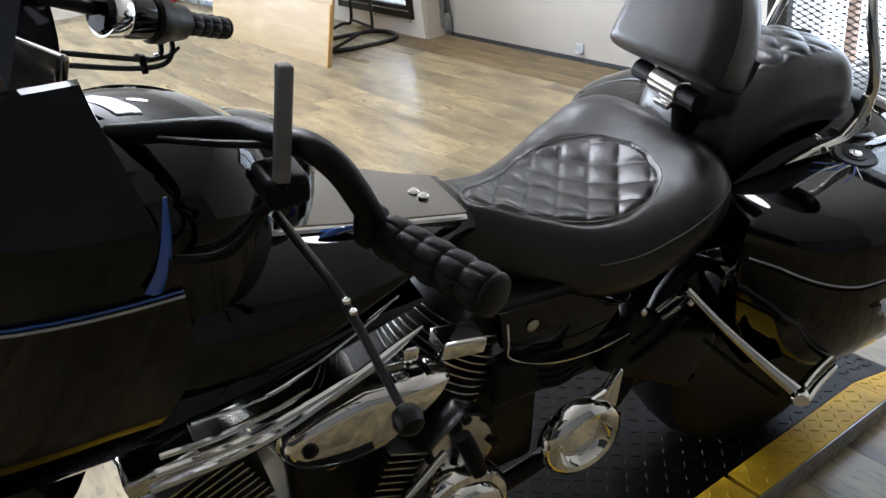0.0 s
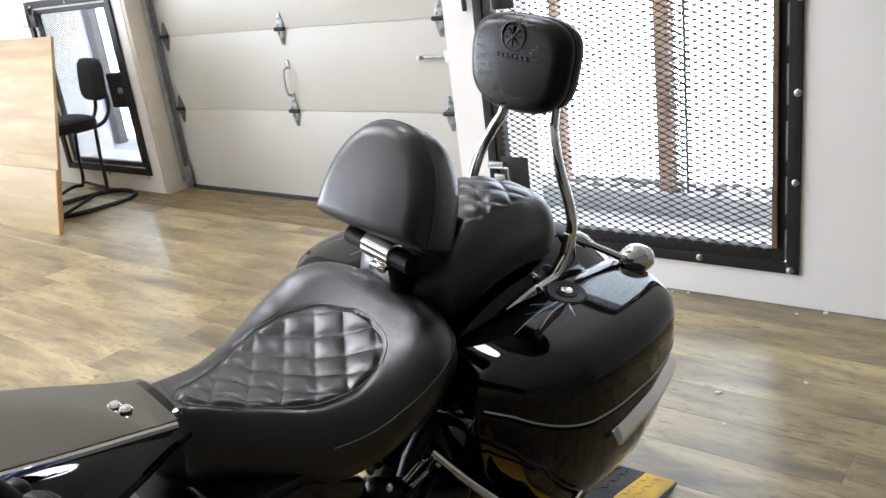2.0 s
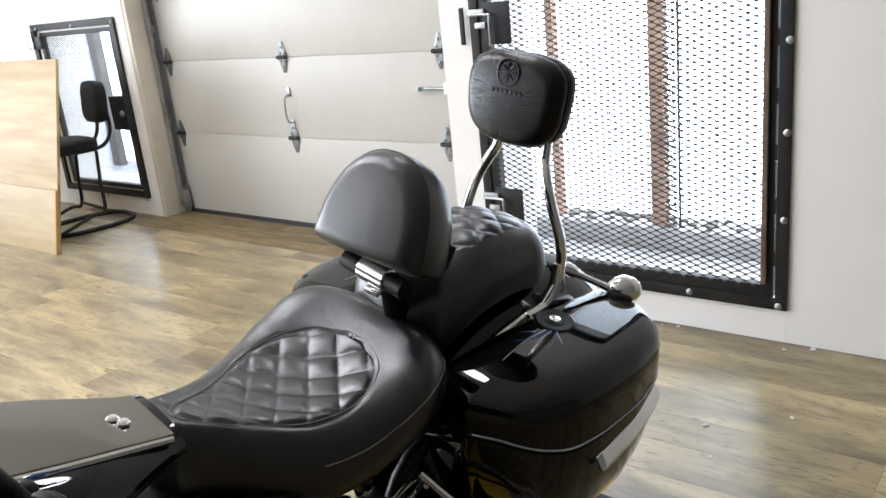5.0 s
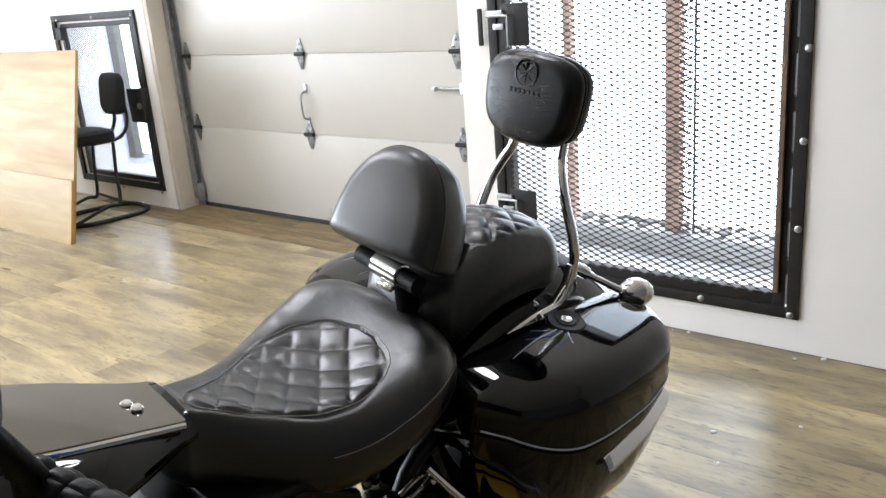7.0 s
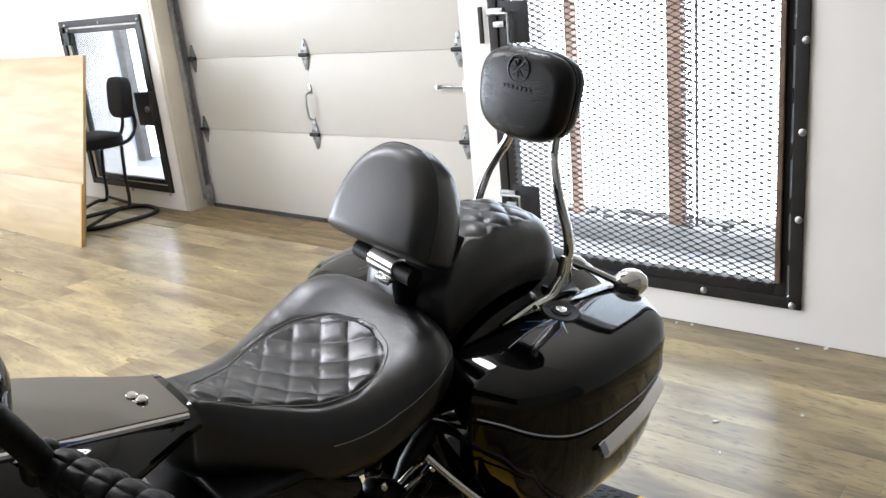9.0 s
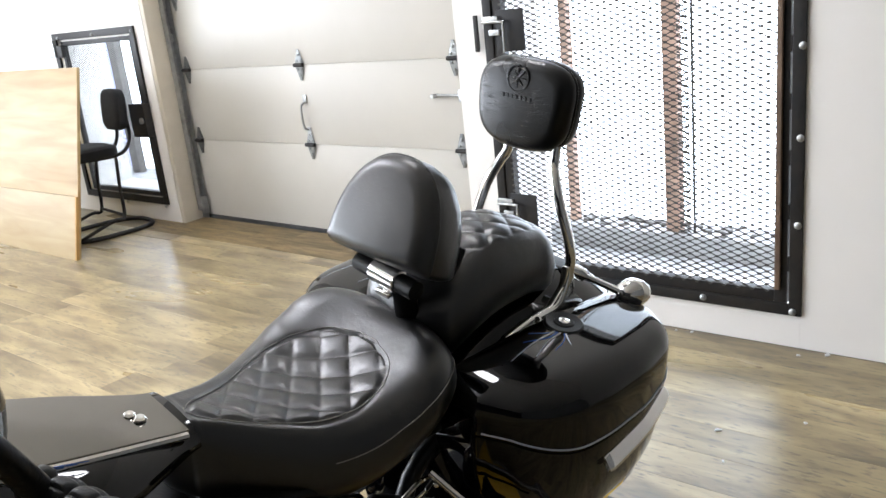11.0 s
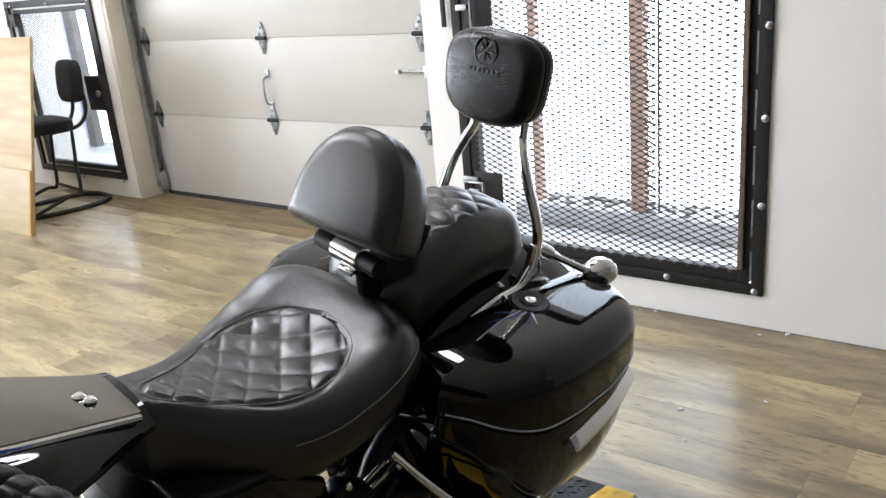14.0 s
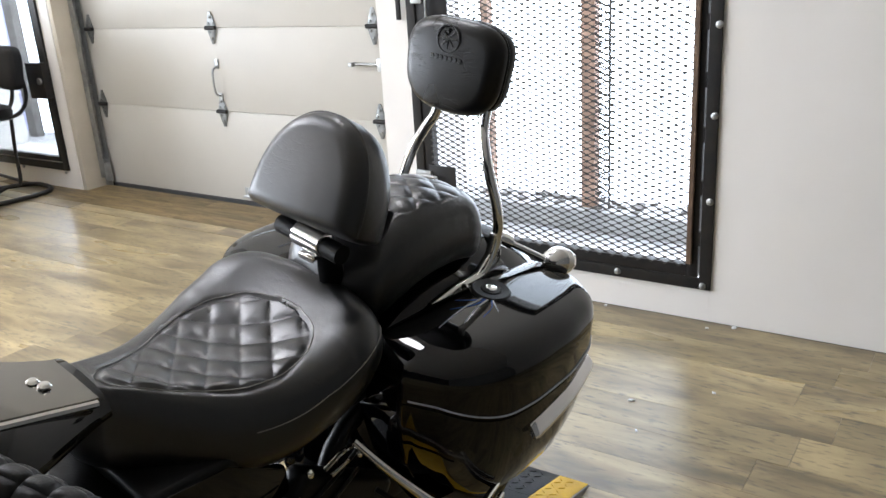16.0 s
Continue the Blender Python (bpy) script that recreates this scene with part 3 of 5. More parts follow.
for z in (1.115, 0.395):
    p = part("lock_plate", box((-1.065, -0.0145, z), (0.125, 0.004, 0.155), 0.001), BLACK_STEEL, gate, "dark steel latch plate")
    bm = box((-1.15, -0.02, z + 0.045), (0.075, 0.014, 0.022), 0.003)
    box((-1.135, -0.02, z - 0.005), (0.05, 0.012, 0.022), 0.003, 2, bm)
    tube([(-1.18, -0.034, z + 0.035), (-1.09, -0.034, z + 0.035), (-1.085, -0.034, z + 0.02), (-1.085, -0.034, z - 0.08)], 0.0055, 8, bm, smooth=3)
    part("slide_bolt", bm, GALV, p)
bm = box((-1.222, -0.02, 1.11), (0.018, 0.012, 0.14), 0.003)
part("strike", bm, BLACK_STEEL, gate)

window = thing("window_1", "low window behind a black steel mesh grille", "window", kind="structure")
WY = 0.292
for bm in angle_frame(-5.165, -4.125, 0.12, 1.282, WY - 0.002, 0.045, 0.016, 4):
    part("wall_frame", bm, BLACK_STEEL, window)
for bm in angle_frame(-5.085, -4.185, 0.17, 1.225, WY + 0.02, 0.032, 0.03, 4):
    part("window_frame", bm, BLACK_STEEL, window)
part("gate_mesh", expanded_mesh(-5.05, -4.22, 0.205, 1.19, WY + 0.012, 0.030, 0.015, 0.0026, 0.0010, 0.001, 0), WIRE, window, "expanded steel mesh")
part("lock_box", box((-4.20, WY - 0.03, 0.69), (0.17, 0.05, 0.215), 0.003), BLACK_STEEL, window, "black steel lock box")
part("lock_cylinder", lathe([(0.02, 0), (0.02, 0.012), (0.012, 0.016)], aim((-4.15, WY - 0.055, 0.69), (0, -1, 0)), 16), GALV, window)
for x, z in ((-4.145, 1.25), (-4.62, 1.252), (-5.08, 1.25), (-4.15, 0.11), (-4.62, 0.11)):
    part("bolt", lathe([(0.011, 0), (0.009, 0.006), (0.004, 0.009)], aim((x, WY - 0.01, z), (0, -1, 0)), 10), GALV, window)
bm = box((-5.14, WY - 0.03, 1.18), (0.07, 0.03, 0.12), 0.004)
part("bracket", bm, GALV, window)
part("contact_sensor", box((-5.045, WY - 0.025, 1.16), (0.075, 0.03, 0.085), 0.006), BLACK_STEEL, window)

# ---- outside ----
tagged(part("ground", box((-2, 10.7, -0.16), (60, 20, 0.1)), CONCRETE), "pale concrete yard outside", "ground", kind="structure")
# Glowing sheet just outside stands in for the overexposed daylight.
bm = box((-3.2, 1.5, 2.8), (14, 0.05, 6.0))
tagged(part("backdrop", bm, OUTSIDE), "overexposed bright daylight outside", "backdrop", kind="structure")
# Glowing sheet: dimmer bluish daylight put into its colour, left of the post.
tagged(part("backdrop_bluish", box((-7.9, 1.44, 1.2), (3.1, 0.04, 2.6)), BLUISH_DAY), "glowing sheet for the dimmer bluish daylight beyond the window", "backdrop", kind="structure")
porch = thing("porch_frame", "rust-brown steel porch post with mesh guard on a sill", "porch")
part("post", box((-0.797, 0.82, 1.2), (0.066, 0.06, 2.4), 0.004), RUST, porch, "rust-brown steel post")
part("post", box((-1.34, 0.84, 1.2), (0.04, 0.05, 2.4), 0.004), RUST, porch)
part("guard_mesh", expanded_mesh(-0.763, -0.712, 0.1, 2.3, 0.80, 0.0275, 0.0225, 0.003, 0.002), WIRE, porch)
part("guard_rod", tube([(-0.695, 0.80, 0.08), (-0.695, 0.80, 2.3)], 0.006, 8, smooth=1), WIRE, porch)
part("sill", box((-0.7, 0.86, 0.0), (1.9, 0.22, 0.22), 0.02), CONCRETE, porch, "weathered concrete sill")
part("curb", box((-0.7, 0.52, -0.05), (1.9, 0.45, 0.12), 0.01), CONCRETE, porch)
bm = bmesh.new()
for k in range(40):
    box((-1.4 + 1.3 * random.random(), 0.78 + 0.16 * random.random(), 0.115), (0.02 + 0.05 * random.random(), 0.02 + 0.02 * random.random(), 0.012), 0.003, 1, bm, turn=pose(0, 0, 0, 0, 0, 360 * random.random()))
tagged(part("debris", bm, WEATHERED, porch), kind="stuff")
alley = thing("alley_post", "weathered post seen outside the window", "post")
part("shaft", box((-5.78, 1.1, 0.7), (0.11, 0.07, 1.9), 0.01), WEATHERED, alley)
part("sill", box((-5.3, 0.95, 0.03), (2.2, 0.6, 0.1), 0.01), CONCRETE, alley)

# ---- ceiling lamps ----
for lx, ly, watts in LAMPS:
    lamp = thing("ceiling_lamp", "round hanging shop lamp with a glowing diffuser", "ceiling lamp", group="ceiling lamps")
    part("housing", lathe([(0.04, 0.20), (0.07, 0.19), (0.10, 0.10), (0.22, 0.03), (0.225, 0.0), (0.21, 0.0)], Matrix.Translation((lx, ly, 2.875)), 32), SATIN, lamp)
    part("diffuser", lathe([(0.205, 0.0), (0.205, 0.006), (0.004, 0.006)], Matrix.Translation((lx, ly, 2.868)), 32), LAMP_GLOW, lamp)

# Body of the added strip, always out of view.
for sx, sy in STRIPS:
    fill_strip = thing("fill_strip", "long white strip lamp hung from the ceiling, added unseen for fill light", "strip lamp", group="strip lamps")
    part("housing", box((sx, sy, 2.47), (2.5, 0.32, 0.06), 0.01, 2), BOX_WHITE, fill_strip)
    for dy in (-0.08, 0.08):
        part("tube", tube([(sx - 1.2, sy + dy, 2.42), (sx + 1.2, sy + dy, 2.42)], 0.014, 12, smooth=1), LAMP_GLOW, fill_strip, "glowing lamp tube")
    for x in (sx - 1.0, sx + 1.0):
        part("suspension_rod", tube([(x, sy, 2.49), (x, sy, 3.105)], 0.005, 8, smooth=1), GALV, fill_strip)

# ---- plywood partition, leaning back ----
LEAN = pose(-3.932, -0.505, 0, -13.1)
ply = thing("plywood_partition", "two stacked pine plywood sheets leaning back as a partition", "partition", LEAN)
part("upper_sheet", box((-0.957, 0.027, 0.562), (1.90, 0.017, 1.116), 0.001), PLY, ply)
part("lower_sheet", box((-0.957, 0.009, 0.188), (1.90, 0.017, 0.375), 0.001), PLY, ply)
part("edge_strip", box((0.0, 0.0095, 0.188), (0.016, 0.019, 0.374), 0.001), PLY_EDGE, ply, "raw plywood edge")
part("edge_strip", box((-0.006, 0.0275, 0.562), (0.004, 0.018, 1.114), 0.0005), PLY, ply, "raw plywood edge")

# ---- storage beyond the partition, and floor tape ----
def crumpled(x0, x1, y, z, wide, seed):
    """A crumpled run of film: a thick ribbon with an uneven edge."""
    rng = random.Random(seed)
    n, rings = 26, []
    for k in range(n):
        x = x0 + (x1 - x0) * k / (n - 1)
        h, sway = wide * rng.uniform(0.5, 1.3), rng.uniform(-0.018, 0.018)
        rings.append([Vector((x, y + sway + 0.012 * math.cos(a) * rng.uniform(0.6, 1.6), z + h * 0.5 * math.sin(a))) for a in (2 * math.pi * j / 10 for j in range(10))])
    return loft(rings)


for x, y, w, d, h, lean, holes in ((-6.95, 0.10, 0.40, 0.34, 0.27, 3, 3), (-7.42, 0.12, 0.46, 0.38, 0.29, -4, 3), (-7.83, 0.02, 0.30, 0.30, 0.31, 9, 2)):
    crate = thing("storage_box", "white card storage box with dark holes and crumpled film", "box", pose(x, y, 0, 0, 0, lean), group="boxes beyond the partition")
    part("body", box((0, 0, h / 2), (w, d, h), 0.008, 2), BOX_WHITE, crate)
    part("lid", box((0, 0, h + 0.008), (w + 0.014, d + 0.014, 0.02), 0.006, 2), BOX_WHITE, crate)
    for k in range(holes):
        part("hole", lathe([(0.013, 0), (0.013, 0.004), (0.010, 0.005)], aim((-0.12 + 0.12 * k, -d / 2, h * (0.62 - 0.05 * k)), (0, -1, 0)), 14), SEAL, crate)
        part("hole", lathe([(0.013, 0), (0.013, 0.004), (0.010, 0.005)], aim((w / 2, -0.09 + 0.09 * k, h * (0.60 - 0.06 * k)), (1, 0, 0)), 14), SEAL, crate)
    part("film_wrap", crumpled(-w / 2, w / 2, -d / 2 - 0.006, h + 0.004, 0.06, 5), FILM, crate, "crumpled grey plastic film")
    part("film_wrap", crumpled(-w / 2, w / 2, -d / 2 - 0.012, 0.035, 0.05, 9), FILM, crate, "crumpled grey plastic film")
for x, y, w, d, h, z, lean in ((-7.0, 0.14, 0.34, 0.28, 0.20, 0.289, 8), (-7.44, 0.16, 0.40, 0.30, 0.26, 0.309, -9)):
    carton = thing("carton", "pale green-grey carton stacked on a storage box", "carton", pose(x, y, z, 0, 0, lean), group="cartons beyond the partition")
    part("body", box((0, 0, h / 2), (w, d, h), 0.005, 2), CARTON, carton)
    part("flap", box((0.02, -d * 0.28, h + 0.018), (w * 0.98, d * 0.42, 0.006), 0.001, 1, turn=pose(0, 0, 0, 14)), CARTON, carton, "loose carton flap")
reel = thing("reel_stand", "white round reel on a dark steel stand", "reel", pose(-7.72, -0.42, 0, 0, 0, -6))
part("disc", lathe([(0.02, 0.0), (0.105, 0.0), (0.11, 0.006), (0.105, 0.012), (0.03, 0.014)], aim((0.045, 0, 0.225), (1, 0, 0)), 32), BOX_WHITE, reel, "white round disc")
part("hub", lathe([(0.022, 0.0), (0.022, 0.02), (0.012, 0.026), (0.003, 0.026)], aim((0.055, 0, 0.225), (1, 0, 0)), 16), SEAL, reel)
part("post", box((0.0, 0.0, 0.17), (0.07, 0.10, 0.30), 0.008, 2), BLACK_STEEL, reel)
part("foot", box((0.0, 0.0, 0.012), (0.22, 0.30, 0.024), 0.006, 2), BLACK_STEEL, reel)
part("bracket", box((0.0, 0.10, 0.30), (0.05, 0.22, 0.05), 0.008, 2), DARK_GALV, reel)
tape = tagged(part("floor_tape", box((-7.02, -0.285, 0.0012), (1.95, 0.045, 0.0016), turn=pose(0, 0, 0, 0, 0, -7.9)), TAPE_YELLOW), "strip of yellow tape on the floor", "tape")

# ---- chair behind the partition ----
chair = thing("visitor_chair", "black fabric chair on a black tubular sled base", "chair", pose(-4.39, -0.03, 0, 0, 0, 82))


def pad(w, h, t, m, n=4.0):
    def plan(a):
        c, s = math.cos(a), math.sin(a)
        return (w / 2 * math.copysign(abs(c) ** (2 / n), c), h / 2 * math.copysign(abs(s) ** (2 / n), s))

    return cushion(plan, lambda p: (0.0, 0.0), lambda x, y: t / 2, [(0.004, t * 0.3), (0.0, t * 0.6), (-0.02, t * 0.75)], 64, 10, m, (0.6, t * 0.25))


part("seat", pad(0.42, 0.42, 0.085, pose(-0.08, 0, 0.535)), FABRIC, chair)
part("backrest", pad(0.28, 0.26, 0.08, pose(0.21, 0.0, 0.775, 0, -84, 0) @ pose(0, 0, 0, 0, 0, 90)), FABRIC, chair)
for s in (-0.10, 0.10):
    part("back_post", tube([(-0.02, s, 0.49), (0.13, s, 0.495), (0.20, s, 0.53), (0.235, s, 0.60), (0.235, s, 0.70)], 0.012, 10), BLACK_STEEL, chair)
loop = [(0.28 * math.copysign(abs(math.cos(a)) ** 0.7, math.cos(a)), 0.21 * math.copysign(abs(math.sin(a)) ** 0.7, math.sin(a)), 0.013) for a in (2 * math.pi * k / 40 for k in range(40))]
part("sled_base", tube(loop, 0.015, 10, smooth=0, closed=True), BLACK_STEEL, chair)
for s in (-1, 1):
    part("leg", tube([(0.09, s * 0.17, 0.49), (0.07, s * 0.18, 0.30), (0.055, s * 0.19, 0.11), (-0.02, s * 0.195, 0.10), (-0.24, s * 0.19, 0.03), (-0.26, s * 0.15, 0.013)], 0.011, 10), BLACK_STEEL, chair)
part("cross_bar", tube([(0.06, -0.19, 0.12), (0.06, 0.19, 0.12)], 0.010, 8, smooth=1), BLACK_STEEL, chair)

# ---- paint chips lying on the floor ----
for x, y, r in ((0.104, -0.02, 0.012), (-0.021, -0.645, 0.010), (-0.363, -0.021, 0.009), (0.023, -0.06, 0.007), (0.052, -0.794, 0.006), (0.175, -0.494, 0.007), (-0.42, -0.03, 0.006)):
    out = [(r * (0.7 + 0.5 * random.random()) * math.cos(a), 0.6 * r * (0.7 + 0.5 * random.random()) * math.sin(a)) for a in (2 * math.pi * k / 9 for k in range(9))]
    tagged(part("paint_chip", slab(out, 0.004, pose(x, y, 0.0005, 0, 0, 360 * random.random()), 0.001), BOX_WHITE), "small pale chip lying on the plank floor", "chip", group="chips on the floor")

# ---- the motorcycle: x forward, y to its left, z up from the tyres' ground ----
UNIT = 1.0
M_BIKE = pose(-0.2546, -2.4353, 0.1693, 0, 0, -97.6) @ pose(0, 0, 0, 0, -1.0, 0) @ pose(0, 0, 0, -9.4)
bike = thing("motorcycle", "gloss black touring motorcycle with chrome trim, parked on a tread-plate platform", "motorcycle", M_BIKE)
UNIT = 0.954


def quilt(x, y, pitch=0.05, depth=0.0078):
    """Relief of diamond quilting, zero in the seams."""
    a, b = (0.8 * x + 0.6 * y) / pitch + 0.44, (0.8 * x - 0.6 * y) / pitch + 0.44
    u, v = abs(math.sin(math.pi * a)), abs(math.sin(math.pi * b))
    return depth * (u * v) ** 0.38


# rider's seat
SEAT_W = [(-0.45, 0.210), (-0.36, 0.212), (-0.30, 0.208), (-0.22, 0.182), (-0.14, 0.136), (-0.07, 0.090), (-0.01, 0.058), (0.03, 0.048)]
SEAT_Z = [(-0.51, 0.762), (-0.46, 0.778), (-0.41, 0.762), (-0.36, 0.728), (-0.30, 0.703), (-0.24, 0.698), (-0.15, 0.708), (-0.08, 0.730), (0.0, 0.757), (0.03, 0.76)]
QUILT_W = [(-0.378, 0.0), (-0.372, 0.045), (-0.350, 0.092), (-0.305, 0.124), (-0.255, 0.130), (-0.20, 0.112), (-0.14, 0.074), (-0.09, 0.046), (-0.05, 0.026), (-0.035, 0.0)]


def curve_table(table, x):
    xs = [a for a, _ in table]
    return float(np.interp(x, xs, [b for _, b in table]))


def soft_table(table, reach):
    """A table smoothed by averaging over a short reach."""
    return lambda x: sum(curve_table(table, x + reach * k / 6) for k in range(-6, 7)) / 13


seat_z, quilt_w = soft_table(SEAT_Z, 0.05), soft_table(QUILT_W, 0.012)
seat_side = soft_table(SEAT_W, 0.035)


def seat_half_fn(x):
    if x < -0.36:
        return 0.212 * math.sqrt(max(0.0, 1 - ((-0.36 - x) / 0.146) ** 2))
    return seat_side(x) * math.sqrt(max(0.0, min(1.0, (0.016 - x) / 0.03)))




def seat_top(x, y):
    z = seat_z(x) + 1.1 * y * y * min(1.0, max(0.0, (-0.1 - x) / 0.2))
    y -= 0.014
    w = quilt_w(x)
    if -0.378 < x < -0.035 and w > 1e-4:
        inside = (w - abs(y)) * min(1, 3 * w / 0.1)
        ends = min(x + 0.378, -0.035 - x) * 1.5
        inside = min(inside, max(0, ends) + 0.0) if abs(y) < w else inside
        if inside > 0:
            z += quilt(x, y) * min(1.0, inside / 0.010) - 0.0035
        else:
            z -= 0.0035 * max(0.0, 1 + inside / 0.010)
    return z


seat_plan = from_width(seat_half_fn, -0.505, 0.016)
seat = part("rider_seat", cushion(seat_plan, lambda p: (min(-0.02, max(-0.36, p.x)), 0.0), seat_top,
            [(0.002, 0.012), (0.001, 0.026), (-0.004, 0.042), (-0.013, 0.058), (-0.026, 0.072), (-0.045, 0.082), (-0.07, 0.086)], 360, 64, None, (0.56, 0.10)),
            LEATHER, bike, "black leather rider seat with diamond quilting")
seat.location = (0, 0.002, -0.004)


def seat_rim(f, lift, angles):
    pts = []
    for a in angles:
        p = Vector(seat_plan(a))
        c = Vector((min(-0.02, max(-0.36, p.x)), 0.0))
        q = c.lerp(p, f)
        e = max(0.0, (f - 0.56) / 0.44)
        pts.append(Vector((q.x, q.y, seat_top(q.x, q.y) - 0.10 * (1 - math.sqrt(max(0, 1 - e * e * 0.96))) + lift)))
    return pts


quilt_plan = from_width(quilt_w, -0.377, -0.036)
ring = []
for k in range(181):
    q = quilt_plan(2 * math.pi * k / 180)
    grow = 1.03
    q = Vector((-0.2 + (q.x + 0.2) * grow, q.y * grow + 0.014))
    ring.append(Vector((q.x, q.y, seat_top(q.x, q.y) + 0.0006)))
dashes(ring, 0.0010, THREAD, "stitching", seat, 0.005)
dashes([p for p in seat_rim(0.985, 0.0012, [2 * math.pi * (k / 260 - 0.5) for k in range(261)]) if p.x < -0.19], 0.0010, THREAD, "stitching", seat, 0.006)
part("seat_pan", box((-0.24, 0, 0.60), (0.44, 0.30, 0.03), 0.012, 3), SATIN, seat)
for y in (0.198, 0.165):
    part("seat_bolt", lathe([(0.007, 0), (0.007, 0.004), (0.003, 0.007)], aim((-0.26 if y > 0.19 else -0.40, y + 0.012, 0.56 if y > 0.19 else 0.505), (0, 1, 0.3)), 10), CHROME, bike)

# rider's backrest on its chrome clamp
BACK = Matrix.Translation((-0.405, 0.016, 0.897)) @ pose(0, 0, 0, 0, 0, 3.5) @ Matrix(((0, 0, 1, 0), (1, 0, 0, 0), (0, 1, 0, 0), (0, 0, 0, 1))) @ pose(0, 0, 0, -26)


def d_shape(w, h, low=0.0, power=2.34):
    def plan(a):
        c, s = math.cos(a), math.sin(a)
        x = math.copysign(abs(c) ** (2 / (power if s > 0 else 9)), c)
        y = math.copysign(abs(s) ** (2 / (power if s > 0 else 4)), s)
        return (w * x * (1 - 0.04 * max(0, y)), h * y if s > 0 else low * y)

    return plan


backrest = part("rider_backrest", cushion(d_shape(0.121, 0.165, 0.011), lambda p: (0.0, 0.06), lambda x, y: 0.034 - 0.55 * x * x - 0.45 * (y - 0.07) ** 2,
                [(0.003, 0.006), (0.005, 0.02), (0.005, 0.045), (0.0, 0.07), (-0.012, 0.09), (-0.03, 0.103), (-0.06, 0.11)], 180, 24, BACK, (0.72, 0.022)), LEATHER, bike, "padded black leather rider backrest")
ring = []
plan = d_shape(0.121, 0.165, 0.011)
for k in range(151):
    x, y = plan(math.pi * (-0.12 + 1.24 * k / 150))
    ring.append(BACK @ Vector((x * 1.02, y * 1.02, 0.034 - 0.55 * x * x - 0.45 * (y - 0.07) ** 2 - 0.026)))
dashes(ring, 0.0008, THREAD, "stitching", backrest, 0.006)
part("piping", tube(ring, 0.0028, 8, smooth=0), LEATHER, backrest)
clamp = part("backrest_clamp", lathe([(0.016, -0.034), (0.021, -0.032), (0.021, 0.032), (0.016, 0.034)], aim((-0.43, 0.014, 0.842), (0, 1, -0.045)), 24), CHROME, bike, "chrome backrest clamp")
part("pivot", tube([(-0.43, -0.065, 0.845), (-0.43, 0.088, 0.838)], 0.0175, 16, smooth=1), SATIN, clamp)
part("set_plate", box((-0.42, 0.014, 0.812), (0.012, 0.036, 0.010), 0.003, turn=pose(0, 0, 0, 0, 20, 0)), CHROME, clamp)
part("arm", tube([(-0.44, -0.03, 0.835), (-0.44, -0.02, 0.86), (-0.455, -0.01, 0.89)], 0.012, 10), SATIN, clamp)
part("arm", tube([(-0.44, 0.045, 0.83), (-0.45, 0.04, 0.79), (-0.47, 0.035, 0.71)], 0.014, 10, flat=1.6), SATIN, clamp)

# passenger seat
PSEAT_Z = [(-0.87, 0.81), (-0.81, 0.850), (-0.74, 0.878), (-0.66, 0.882), (-0.58, 0.870), (-0.52, 0.842), (-0.46, 0.808), (-0.42, 0.79)]
PSEAT_W = [(-0.9, 0.09), (-0.82, 0.102), (-0.70, 0.112), (-0.58, 0.118), (-0.50, 0.118), (-0.43, 0.112)]
pseat_z, pseat_w = soft_table(PSEAT_Z, 0.05), soft_table(PSEAT_W, 0.05)
pseat_half = lambda x: pseat_w(x) * math.sqrt(max(0, min(1, 1 - ((-0.75 - x) / 0.095) ** 2 if x < -0.75 else 1))) * math.sqrt(max(0, min(1, 1 - ((x + 0.505) / 0.05) ** 2 if x > -0.505 else 1)))


def pseat_top(x, y):
    z = pseat_z(x) - 1.1 * y * y
    e = max(0, 1 - ((x + 0.665) / 0.125) ** 4 - (y / 0.076) ** 4)
    if e > 0:
        z += (quilt(x, y, 0.052, 0.0065) - 0.004) * min(1, e * 6)
    return z


pseat = part("passenger_seat", cushion(from_width(pseat_half, -0.845, -0.455), lambda p: (min(-0.55, max(-0.77, p.x)), 0.0), pseat_top,
             [(0.003, 0.012), (0.005, 0.03), (0.004, 0.05), (0.0, 0.068), (-0.008, 0.08), (-0.02, 0.085)], 260, 44, None, (0.5, 0.045)), LEATHER, bike, "black leather passenger seat with diamond quilting")

# sissy bar with its pad
PADM = Matrix.Translation((-0.809, -0.019, 1.085)) @ pose(0, 0, 0, 0, 0, 2) @ Matrix(((0, 0, 1, 0), (1, 0, 0, 0), (0, 1, 0, 0), (0, 0, 0, 1))) @ pose(0, 0, 0, -5)


def pad_plan(a):
    c, s = math.cos(a), math.sin(a)
    x, y = math.copysign(abs(c) ** 0.575, c), math.copysign(abs(s) ** 0.575, s)
    return (0.1075 * x * (1 + 0.06 * y), 0.0845 * y * (1 - 0.10 * x * x * (1 if y < 0 else 0.4)))


pad_top = lambda x, y: 0.03 - 0.7 * x * x - 0.8 * y * y
sissy_pad = part("passenger_backrest", cushion(pad_plan, lambda p: (0.0, 0.0), pad_top, [(0.003, 0.005), (0.005, 0.015), (0.003, 0.022), (0.006, 0.028), (0.004, 0.045), (-0.006, 0.056), (-0.03, 0.062)], 160, 26, PADM, (0.78, 0.014)),
                 PAD_LEATHER, bike, "padded black leather passenger backrest with embossed emblem")
part("piping", tube([PADM @ Vector((*[1.03 * v for v in pad_plan(2 * math.pi * k / 120)], -0.012)) for k in range(120)], 0.003, 8, smooth=0, closed=True), PAD_LEATHER, sissy_pad)
